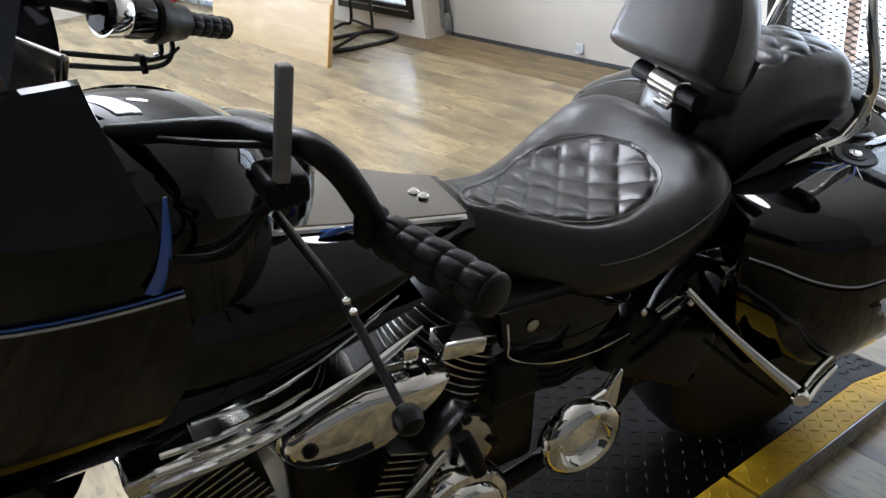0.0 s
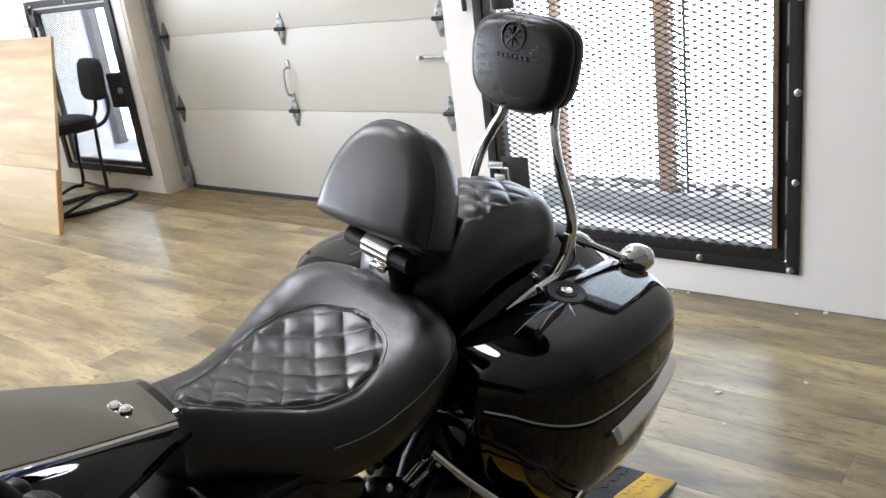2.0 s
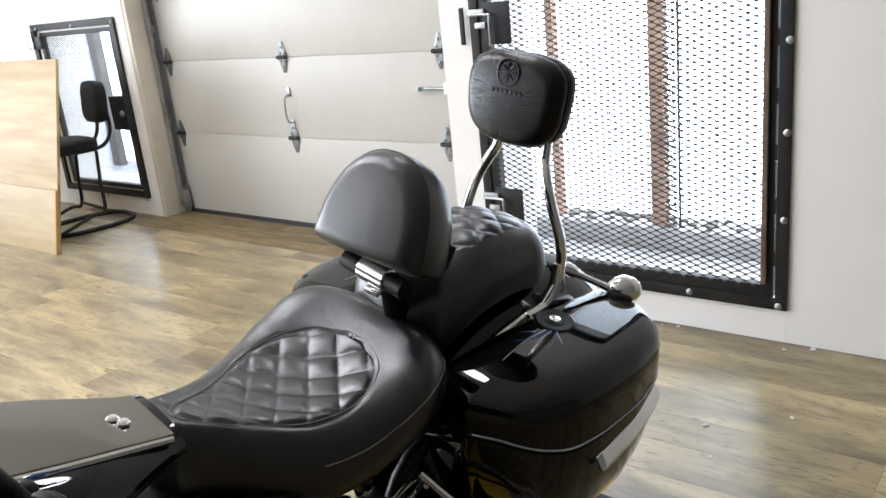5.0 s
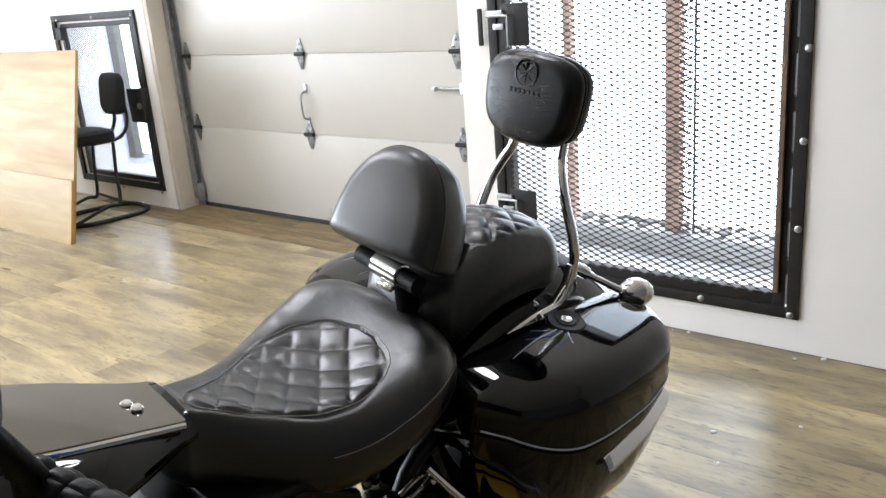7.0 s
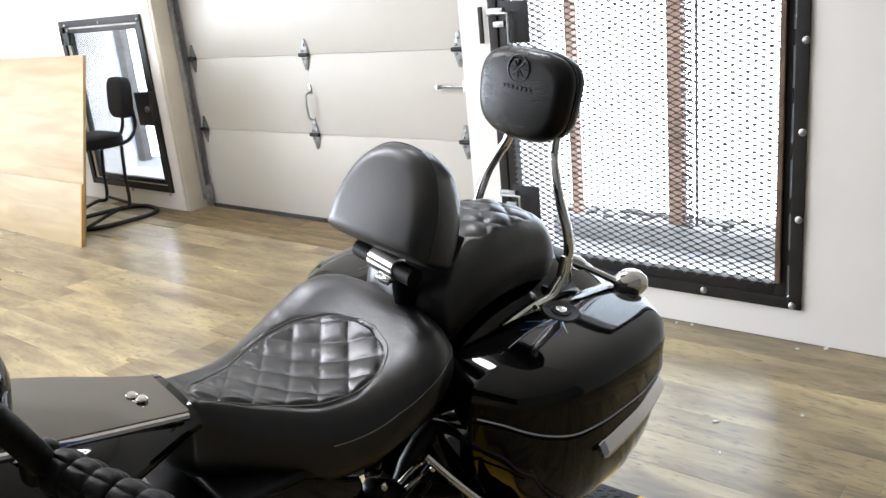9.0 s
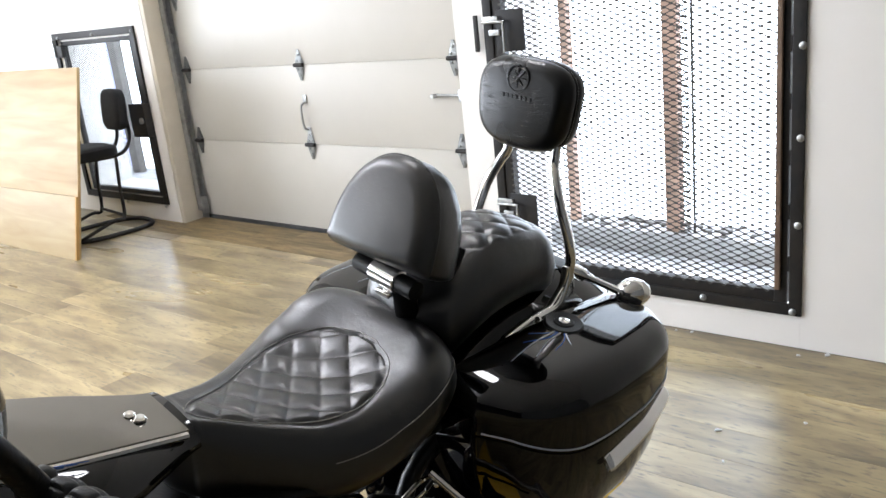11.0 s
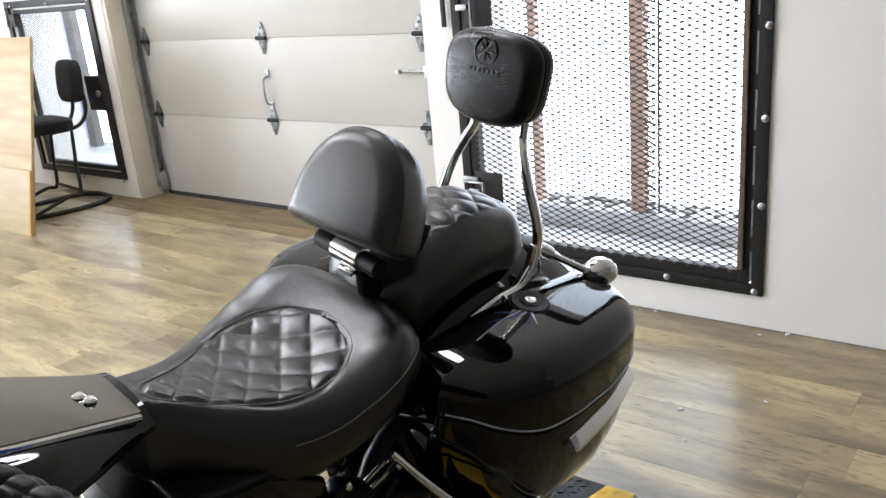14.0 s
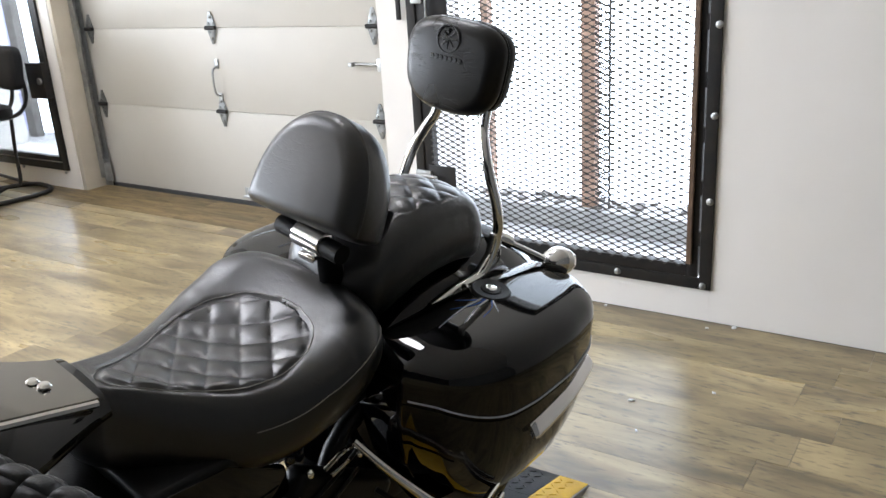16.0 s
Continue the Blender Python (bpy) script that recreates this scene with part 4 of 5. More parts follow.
bm = tube([PADM @ Vector((0.026 * math.cos(a), 0.052 + 0.026 * math.sin(a), pad_top(0, 0.052) + 0.0005)) for a in (2 * math.pi * k / 40 for k in range(40))], 0.0022, 6, smooth=0, closed=True)
for k in range(4):
    a = math.pi * k / 4
    tube([PADM @ Vector((0.019 * s * math.cos(a), 0.052 + 0.019 * s * math.sin(a), pad_top(0, 0.052) + 0.0005)) for s in (-1, 1)], 0.0017, 6, bm, smooth=1)
part("embossed_emblem", bm, PAD_LEATHER, sissy_pad, "embossed ring emblem")
bm = bmesh.new()
for k in range(7):
    x = -0.033 + 0.011 * k
    box(PADM @ Vector((x, 0.016, pad_top(x, 0.016))), (0.003, 0.009, 0.0085), 0.001, 1, bm)
part("embossed_bar", bm, PAD_LEATHER, sissy_pad)
for s in (1, -1):
    bar = part("sissy_bar", tube([(-0.826, s * 0.058, 1.04), (-0.816, s * 0.061, 0.985), (-0.806, s * 0.074, 0.955), (-0.798, s * 0.098, 0.905), (-0.802, s * 0.126, 0.83), (-0.800, s * 0.13, 0.775), (-0.768, s * 0.13, 0.717), (-0.687, s * 0.13, 0.706), (-0.62, s * 0.13, 0.69)], 0.0105, 14), CHROME, bike, "bent chrome sissy bar")
    bm = slab([(-0.012, 0.06), (0.012, 0.06), (0.02, 0.02), (0.06, -0.02), (0.14, -0.045), (0.14, -0.06), (0.05, -0.05), (-0.02, -0.045), (-0.05, -0.05), (-0.05, -0.03), (-0.018, 0.0)], 0.014, Matrix.Translation((-0.80, s * 0.128 + 0.007, 0.732)) @ pose(0, 0, 0, 90), 0.004)
    part("foot_plate", bm, CHROME, bar)
    part("mount_bolt", lathe([(0.011, 0), (0.011, 0.008), (0.006, 0.012)], aim((-0.70, s * 0.136, 0.705), (0, s, 0)), 12), CHROME, bar)

# rear fender with a chrome rail
rings = []
for k in range(25):
    a = radians(-25 + 215 * k / 24)
    c = Vector((-0.80 + 0.36 * math.cos(a), 0, 0.36 + 0.36 * math.sin(a)))
    rad = Vector((math.cos(a), 0, math.sin(a)))
    w = 0.122
    rings.append([c + rad * (-0.05 * abs(math.cos(b)) ** 1.5 if math.sin(b) >= 0 else -0.055 - 0.002) + Vector((0, w * math.cos(b) * (1 if math.sin(b) >= 0 else 0.96), 0)) + rad * (0.03 * max(0, math.sin(b))) for b in (2 * math.pi * j / 28 for j in range(28))])
fender = part("rear_fender", loft(rings), PAINT, bike, "gloss black rear fender")
for s in (1, -1):
    part("fender_rail", tube([(-0.55, s * 0.125, 0.655), (-0.62, s * 0.128, 0.675), (-0.70, s * 0.13, 0.69), (-0.80, s * 0.13, 0.70)], 0.0045, 10, flat=1.3), SATIN, fender)
part("tail_cover", box((-0.91, 0, 0.722), (0.05, 0.14, 0.02), 0.008, 3), SATIN, fender)


# saddlebags
BAG_Y = [(-0.96, 0.21), (-0.93, 0.29), (-0.87, 0.335), (-0.76, 0.362), (-0.64, 0.37), (-0.55, 0.362), (-0.48, 0.325), (-0.44, 0.27), (-0.425, 0.20)]
bag_y = soft_table(BAG_Y, 0.03)


def bag_plan(side):
    """The bag's outline from above: nearly straight inside, bowed outside."""
    inner, lo, hi, n = 0.125, -0.955, -0.43, 120
    out = []
    for k in range(n + 1):
        a = math.pi * k / n
        x = (lo + hi) / 2 + (hi - lo) / 2 * math.copysign(abs(math.cos(a)) ** 0.75, math.cos(a))
        full = bag_y(x) - 0.235
        out.append(Vector((x, side * (0.235 + full * min(1.0, math.sin(a) * 3.0) ** 0.6))))
    for k in range(n + 1):
        a = math.pi * k / n
        x = (lo + hi) / 2 - (hi - lo) / 2 * math.copysign(abs(math.cos(a)) ** 0.75, math.cos(a))
        out.append(Vector((x, side * (0.235 - 0.11 * min(1.0, math.sin(a) * 3.0) ** 0.6))))
    run = [0.0]
    for a, b in zip(out, out[1:] + out[:1]):
        run.append(run[-1] + (b - a).length)

    def at(angle):
        s = (angle / (2 * math.pi)) % 1 * run[-1]
        k = min(int(np.searchsorted(run, s, side="right")) - 1, len(out) - 1)
        return out[k].lerp(out[(k + 1) % len(out)], (s - run[k]) / max(1e-9, run[k + 1] - run[k]))

    return at


def saddlebag(side):
    plan = bag_plan(side)
    # the lid's rim dips in the middle of its length
    seam = lambda x: 0.600 + 0.030 * min(1, max(0, (x + 0.60) / 0.14)) ** 2 + 0.06 * max(0, -0.80 - x)
    top = lambda x, y: 0.722 - 0.35 * (abs(y) - 0.15) ** 2 * (1 if abs(y) > 0.15 else 0) - 0.28 * (x + 0.70) ** 2
    n = 200
    pts = [Vector(plan(2 * math.pi * k / n)) for k in range(n)]
    if side < 0:
        pts = pts[::-1]
    norm = []
    for k in range(n):
        d = (pts[(k + 1) % n] - pts[k - 1]).normalized()
        norm.append(Vector((d.y, -d.x)))
    mid = sum((p.x * norm[k].x + (p.y - side * 0.24) * norm[k].y) for k, p in enumerate(pts))
    if mid < 0:
        norm = [-v for v in norm]
    rings = []
    for i in range(23):
        f = i / 22
        ring = []
        for k, p in enumerate(pts):
            c = Vector((min(-0.56, max(-0.82, p.x)), side * 0.235))
            q = c.lerp(p, math.sin(f * math.pi / 2) ** 0.9)
            s = seam(p.x)
            e = max(0, (f - 0.16) / 0.84)
            ring.append(Vector((q.x, q.y, s + (top(q.x, q.y) - s) * math.sqrt(max(0, 1 - e**2.7)))))
        rings.append(ring)
    rings.append([Vector((p.x, p.y, seam(p.x) - 0.006)) for p in pts])
    rings.append([Vector((p.x - norm[k].x * 0.006, p.y - norm[k].y * 0.006, seam(p.x) - 0.008)) for k, p in enumerate(pts)])
    bm = loft(rings)
    bmesh.ops.remove_doubles(bm, verts=bm.verts, dist=1e-5)
    bag_rings = []
    for down, inset in ((0.008, 0.006), (0.010, 0.001), (0.03, 0.0), (0.09, 0.004), (0.15, 0.016), (0.20, 0.034), (0.235, 0.058), (0.255, 0.09), (0.262, 0.115)):
        bag_rings.append([Vector((p.x - norm[k].x * inset - 0.18 * down * down / 0.26, p.y - norm[k].y * inset, seam(p.x) - down)) for k, p in enumerate(pts)])
    bag = part("saddlebag", loft(bag_rings), PAINT, bike, "gloss black hard saddlebag")
    lid = part("lid", bm, PAINT, bag, "gloss black saddlebag lid", 60)
    line = [Vector((p.x + norm[k].x * 0.0012, p.y + norm[k].y * 0.0012, seam(p.x) + 0.0)) for k, p in enumerate(pts) if abs(p.y) > 0.245]
    line.sort(key=lambda p: p.x)
    part("pinstripe", tube(line, 0.0016, 6, smooth=0), STRIPE_SILVER, lid, "thin silver pinstripe")
    lock = part("lock", lathe([(0.039, -0.012), (0.039, 0.003), (0.035, 0.007), (0.020, 0.006), (0.018, 0.008), (0.004, 0.008)], aim((-0.708, side * 0.196, top(-0.708, 0.196) - 0.002), (0, 0.1 * side, 1)), 24), SATIN, lid, "round lid lock")
    part("key_cap", lathe([(0.011, 0), (0.011, 0.0025), (0.008, 0.0035)], aim((-0.708, side * 0.196, top(-0.708, 0.196) + 0.005), (0, 0.1 * side, 1)), 20), CHROME, lock)
    # chrome strip round the outer rear corner
    strip = []
    for x in (-0.63, -0.69, -0.76, -0.83, -0.865):
        strip.append(Vector((x, side * (bag_y(x) + 0.004), 0.538 + 0.036 * (-0.63 - x) / 0.235)))
    path, rings = spline(strip, 6), []
    for k, p in enumerate(path):
        d = (path[min(k + 1, len(path) - 1)] - path[max(k - 1, 0)]).normalized()
        outward = Vector((-d.y, d.x, 0)).normalized()
        if outward.y * side < 0:
            outward = -outward
        face, along = (outward * 0.80 + Vector((0, 0, 0.60))), (Vector((0, 0, 0.80)) - outward * 0.60)
        g = 1.0 if 0 < k < len(path) - 1 else 0.8
        rings.append([p + face * (0.006 * g * math.copysign(abs(math.sin(b)) ** 0.6, math.sin(b))) + along * ((0.018 - 0.005 * k / len(path)) * g * math.copysign(abs(math.cos(b)) ** 0.7, math.cos(b))) for b in (2 * math.pi * j / 20 for j in range(20))])
    part("trim_strip", loft(rings), CHROME, bag, "chrome bag trim strip")
    # fine flourish lines by the lock
    for k, (x1, y1) in enumerate(((-0.542, 0.214), (-0.60, 0.190), (-0.585, 0.235), (-0.625, 0.245), (-0.66, 0.252), (-0.63, 0.176))):
        x0, y0 = -0.688 - 0.003 * k, 0.205 + 0.004 * (k % 3)
        a = [(x0, side * y0), ((x0 + x1) / 2, side * ((y0 + y1) / 2 + 0.010 * (1 if k % 2 else -0.6))), (x1, side * y1)]
        part("pinstripe", tube([Vector((x, y, top(x, y) + 0.0003)) for x, y in a], lambda f: 0.0021 * (1 - 0.8 * f) + 0.0002, 5, smooth=6), STRIPE_BLUE if k % 2 else STRIPE_SILVER, lid)
    return bag


saddlebag(1)
saddlebag(-1)

# rear turn signals
for s in (1, -1):
    p0, p1 = Vector((-0.835, s * 0.115, 0.765)), Vector((-0.915, s * 0.185, 0.715))
    stalk = part("turn_signal", tube([p0, p0.lerp(p1, 0.5), p1], lambda f: 0.0062 + 0.002 * f, 10), CHROME, bike, "chrome bullet turn signal")
    part("clamp", lathe([(0.006, -0.016), (0.014, -0.014), (0.015, 0.0), (0.013, 0.014), (0.006, 0.018)], aim(p0.lerp(p1, 0.1), p1 - p0), 18), CHROME, stalk)
    d = Vector((-0.9, s * 0.42, -0.1)).normalized()
    part("housing", lathe([(0.004, -0.034), (0.019, -0.025), (0.028, -0.009), (0.0305, 0.004), (0.030, 0.011)], aim(p1 + d * 0.02, d), 24), CHROME, stalk)
    part("lens", lathe([(0.029, 0.0), (0.026, 0.013), (0.018, 0.025), (0.004, 0.032)], aim(p1 + d * 0.031, d), 20), LENS, stalk, "clear signal lens")

# ---- fuel tank, console and instrument ----
TANK_W = [(-0.02, 0.075), (0.04, 0.11), (0.14, 0.165), (0.26, 0.20), (0.38, 0.21), (0.50, 0.185), (0.58, 0.13), (0.60, 0.08)]
TANK_T = [(-0.02, 0.748), (0.05, 0.764), (0.15, 0.788), (0.28, 0.825), (0.42, 0.855), (0.54, 0.85), (0.60, 0.80)]
TANK_B = [(-0.02, 0.71), (0.05, 0.71), (0.15, 0.715), (0.3, 0.675), (0.46, 0.655), (0.60, 0.70)]
tw, tt, tb = (soft_table(t, 0.04) for t in (TANK_W, TANK_T, TANK_B))
rings = []
for k in range(40):
    x = -0.02 + 0.62 * (0.5 - 0.5 * math.cos(math.pi * k / 39))
    ring = []
    for j in range(48):
        a = 2 * math.pi * j / 48
        c, s = math.cos(a), math.sin(a)
        zc = tb(x) + (tt(x) - tb(x)) * 0.25
        y = tw(x) * math.copysign(abs(c) ** 0.8, c)
        z = zc + (tt(x) - zc) * abs(s) ** 0.9 if s > 0 else zc - (zc - tb(x)) * abs(s) ** 0.7
        ring.append(Vector((x, y, z)))
    rings.append(ring)
tank = part("fuel_tank", loft(rings), PAINT, bike, "gloss black stretched fuel tank")
CON_W = [(-0.01, 0.080), (0.06, 0.082), (0.15, 0.088), (0.24, 0.096), (0.32, 0.10)]
CON_F = [(-0.01, 0.040), (0.03, 0.052), (0.07, 0.066), (0.11, 0.084), (0.18, 0.10), (0.32, 0.10)]
cw, cf = soft_table(CON_W, 0.02), soft_table(CON_F, 0.02)
rings = []
for k in range(24):
    x = -0.004 + 0.33 * k / 23
    z = tt(x) + 0.004
    w = cw(x)
    ring = []
    for v in [(-1 + 2 * j / 16) for j in range(17)]:
        y = w * v if v > 0 else cf(x) * v
        ring.append(Vector((x, y, z - 0.30 * y * y)))
    for v in [(1 - 2 * j / 16) for j in range(17)]:
        y = 0.98 * (w * v if v > 0 else cf(x) * v)
        ring.append(Vector((x, y, z - 0.30 * y * y - 0.014)))
    rings.append(ring)
for s in (1, -1):
    part("console_edge", tube([Vector((x, s * ((cw if s > 0 else cf)(x) + 0.002), tt(x) - 0.30 * cw(x) ** 2 - 0.004)) for x in (0.0, 0.06, 0.12, 0.18, 0.25, 0.32)], 0.006, 8), CHROME, tank, "bright chrome console edge")
console = part("tank_console", loft(rings), DARK_CHROME, tank, "smoked chrome tank console strip")
for y in (0.0, 0.018):
    part("screw", lathe([(0.009, 0), (0.009, 0.003), (0.006, 0.006), (0.003, 0.006)], aim((0.05 - 0.4 * y, y + 0.012, tt(0.05) + 0.003), (-0.1, 0, 1)), 14), CHROME, console)
# speedometer dome
gauge = part("instrument_pod", lathe([(0.10, -0.05), (0.102, 0.0), (0.098, 0.04), (0.087, 0.066), (0.062, 0.083), (0.03, 0.090), (0.004, 0.091)], aim((0.305, 0.0, 0.85), (-0.2, 0, 1)), 40), PAINT, tank, "gloss black round instrument pod")
# blue flourish along the tank side
for k in range(5):
    pts = [(0.236 - 0.004 * k, 0.112 - 0.002 * k, 0.803 - 0.002 * k), (0.213 - 0.006 * k, 0.110 - 0.002 * k, 0.807 - 0.0025 * k), (0.188 - 0.004 * k, 0.107, 0.803 - 0.002 * k), (0.144 + 0.014 * k, 0.104, 0.789 + 0.002 * k)]
    part("pinstripe", tube(pts, lambda f: 0.0024 * (1 - 0.85 * f) + 0.0003, 6), STRIPE_SILVER if k == 4 else STRIPE_BLUE, tank, "fine blue and silver pinstripe stroke")
# chrome strakes below the tank
for x0, x1, z0, z1, r, y0, y1 in ((0.455, 0.15, 0.662, 0.712, 0.003, 0.205, 0.165), (0.50, 0.30, 0.628, 0.640, 0.0055, 0.205, 0.205), (0.51, 0.215, 0.607, 0.637, 0.0065, 0.21, 0.20), (0.52, 0.125, 0.588, 0.662, 0.0075, 0.215, 0.185)):
    pts = [(x0, y0, z0 - 0.012), (x0 + (x1 - x0) * 0.35, y0 + 0.006, z0 + (z1 - z0) * 0.2 - 0.010), (x0 + (x1 - x0) * 0.7, (y0 + y1) / 2 + 0.004, z0 + (z1 - z0) * 0.6 - 0.006), (x1, y1, z1)]
    for s in (1, -1):
        part("strake", tube([(x, s * y, z) for x, y, z in pts], lambda f, r=r: r * min(1, 5 * (1 - f) + 0.25), 8), CHROME, bike, "chrome strake under the tank")
rings = []
for k in range(16):
    x = 0.56 - 0.46 * k / 15
    w = 0.195 - 0.05 * (k / 15) ** 2
    h = 0.055 * (1 - 0.85 * (k / 15) ** 4)
    rings.append([Vector((x, w * math.cos(a), 0.64 + 0.03 * k / 15 + h * math.sin(a))) for a in (2 * math.pi * j / 20 for j in range(20))])
part("lower_cowl", loft(rings), PAINT, bike, "gloss black cowl under the tank")

# ---- engine ----
engine = part("engine_block", box((0.10, 0, 0.34), (0.46, 0.26, 0.26), 0.03, 3), SATIN, bike, "satin black engine block")
for cx, tilt in ((0.30, 24), (0.08, -24)):
    axis = Matrix.Translation((cx - 0.05, 0, 0.42)) @ pose(0, 0, 0, 0, tilt, 0)
    for k in range(11):
        r = 0.095 if k < 9 else 0.085
        bm = lathe([(r - 0.01, -0.0022), (r, -0.0015), (r, 0.0015), (r - 0.01, 0.0022)], axis @ Matrix.Translation((0, 0, 0.015 * k - 0.02)) @ Matrix.Diagonal((1.0, 1.45, 1, 1)), 28)
        part("cooling_fin", bm, BRUSHED if k % 1 == 0 else SATIN, engine, "polished-edge cooling fin")
    part("cylinder", lathe([(0.08, -0.05), (0.08, 0.16), (0.06, 0.17)], axis @ Matrix.Diagonal((1.0, 1.45, 1, 1)), 28), SATIN, engine)
# finned cylinder sides, bright along their edges
for cx, cz, tilt, count, length in ((0.43, 0.405, 24, 9, 0.15), (0.175, 0.285, -24, 9, 0.11)):
    for k in range(count):
        a = radians(tilt)
        c = (cx + 0.0145 * k * math.sin(a), 0.085, cz + 0.0145 * k * math.cos(a))
        part("cooling_fin", box(c, (length, 0.17, 0.004), 0.0015, 2, turn=pose(0, 0, 0, 0, tilt, 0)), BRUSHED, engine)
# teardrop chrome air cleaner cover on the left
AIR = Matrix.Translation((0.21, 0.165, 0.525)) @ Matrix(((-1, 0, 0, 0), (0, 0, 1, 0), (0, 1, 0, 0), (0, 0, 0, 1))) @ pose(0, 0, 0, 0, 0, 10)
def air_plan(a):
    c, s = math.cos(a), math.sin(a)
    x = 0.135 * math.copysign(abs(c) ** (0.75 if c < 0 else 1.25), c)
    return (x, 0.058 * s * (1 - 0.45 * max(0, c)))
air = part("air_cleaner_cover", cushion(air_plan, lambda p: (p.x * 0.5, 0), lambda x, y: 0.045 - 1.2 * x * x - 3 * y * y, [(0.002, 0.006), (0.002, 0.03), (-0.004, 0.034), (-0.004, 0.05)], 120, 16, AIR, (0.7, 0.014)), CHROME, bike, "teardrop chrome engine cover")
part("rib", tube([AIR @ Vector((1.03 * air_plan(math.pi + a)[0], 1.03 * air_plan(math.pi + a)[1], -0.005)) for a in (-1.6 + 3.2 * k / 40 for k in range(41))], 0.003, 6, smooth=0), CHROME, air)
part("mount_knob", lathe([(0.012, 0), (0.012, 0.012), (0.006, 0.016)], aim((0.31, 0.19, 0.52), (0, 1, 0)), 12), SATIN, air)
# chrome head covers and blocks
for c, s, turn in (((0.052, 0.155, 0.585), (0.075, 0.05, 0.03), -10), ((0.138, 0.16, 0.605), (0.026, 0.03, 0.024), -10), ((0.13, 0.155, 0.568), (0.02, 0.02, 0.008), -10), ((0.10, 0.155, 0.56), (0.018, 0.02, 0.01), -10), ((0.50, 0.17, 0.575), (0.10, 0.06, 0.03), 12)):
    part("head_cover", box(c, s, 0.006, 3, turn=pose(0, 0, 0, 0, turn, 0)), CHROME, engine, "small chrome engine cover")
# transmission cover with bolts, and chrome round covers low on the left
bm = slab([(0.12, 0.40), (0.055, 0.455), (0.01, 0.43), (-0.005, 0.36), (0.03, 0.30), (0.10, 0.30), (0.145, 0.34)], 0.05, Matrix.Translation((0, 0.185, 0)) @ pose(0, 0, 0, 90), 0.01)
gear = part("gear_cover", bm, BRUSHED, engine, "polished alloy gear cover")
for x, z in ((0.055, 0.45), (0.01, 0.425), (0.0, 0.37), (0.12, 0.395)):
    part("bolt", lathe([(0.009, 0), (0.009, 0.008), (0.005, 0.01)], aim((x, 0.186, z), (0, 1, 0)), 10), SATIN, gear)
part("linkage", tube([(0.07, 0.20, 0.43), (0.06, 0.215, 0.40), (0.05, 0.22, 0.36)], 0.016, 10), SATIN, gear)
part("shift_rod", tube([(0.10, 0.205, 0.415), (0.22, 0.225, 0.335), (0.33, 0.24, 0.27)], 0.007, 10, smooth=2), CHROME, gear)
dome = part("clutch_cover", lathe([(0.085, -0.03), (0.085, 0.0), (0.078, 0.012), (0.066, 0.016), (0.064, 0.026), (0.055, 0.034), (0.03, 0.038), (0.004, 0.039)], aim((0.075, 0.215, 0.285), (0, 1, 0)), 40), CHROME, engine, "domed chrome clutch cover")
ring_cover = part("pulley_cover", lathe([(0.076, -0.02), (0.077, 0.0), (0.071, 0.012), (0.061, 0.017), (0.053, 0.014), (0.049, 0.004), (0.043, -0.002), (0.004, 0.0)], aim((-0.142, 0.236, 0.354), (0, 1, 0)), 40), CHROME, engine, "round chrome pulley cover")
bm = slab([(0.075, 0.01), (0.05, -0.05), (0.0, -0.07), (-0.05, -0.05), (-0.066, 0.0), (-0.072, 0.115), (-0.04, 0.08), (0.02, 0.062), (0.06, 0.045)], 0.016, Matrix.Translation((-0.145, 0.233, 0.356)) @ pose(0, 0, 0, 90), 0.004)
part("flange", bm, CHROME, ring_cover)
for a in (30, 100, 160):
    part("bolt", lathe([(0.008, 0), (0.008, 0.007), (0.004, 0.009)], aim((-0.145 + 0.068 * math.cos(radians(a)), 0.235, 0.356 + 0.064 * math.sin(radians(a))), (0, 1, 0)), 10), SATIN, ring_cover)

# side cover under the seat, with a chrome lip and louvres
cover_line = [(-0.022, 0.60), (-0.026, 0.56), (-0.03, 0.53), (-0.08, 0.498), (-0.14, 0.48), (-0.21, 0.475), (-0.27, 0.485)]
bm = slab([(-0.02, 0.605), *cover_line[1:], (-0.26, 0.54), (-0.15, 0.60)], 0.02, Matrix.Translation((0, 0.155, 0)) @ pose(0, 0, 0, 90), 0.006)
cover = part("side_cover", bm, PAINT, bike, "gloss black side cover with chrome lip")
part("lip", tube([(x, 0.176, z) for x, z in cover_line], 0.0019, 8), CHROME, cover)
part("screw", lathe([(0.011, 0), (0.011, 0.003), (0.007, 0.005)], aim((-0.082, 0.156, 0.563), (0, 1, 0)), 16), BRUSHED, cover)
for k in range(4):
    z = 0.462 - 0.016 * k
    part("louvre", tube([(-0.10 - 0.004 * k, 0.152, z), (-0.15, 0.158, z - 0.003), (-0.20, 0.15, z + 0.004)], 0.004, 8), SATIN, cover)
part("lower_cover", box((-0.13, 0.125, 0.44), (0.22, 0.05, 0.09), 0.015, 3), SATIN, bike)
part("belt_guard", box((-0.36, 0.15, 0.40), (0.26, 0.05, 0.13), 0.02, 3, turn=pose(0, 0, 0, 0, -32, 0)), SATIN, bike, "satin black belt guard")
for dz in (0.0, -0.045):
    part("guard_rib", tube([(-0.28, 0.178, 0.455 + dz), (-0.34, 0.18, 0.485 + dz), (-0.40, 0.178, 0.52 + dz)], 0.004, 8), SATIN, bike)
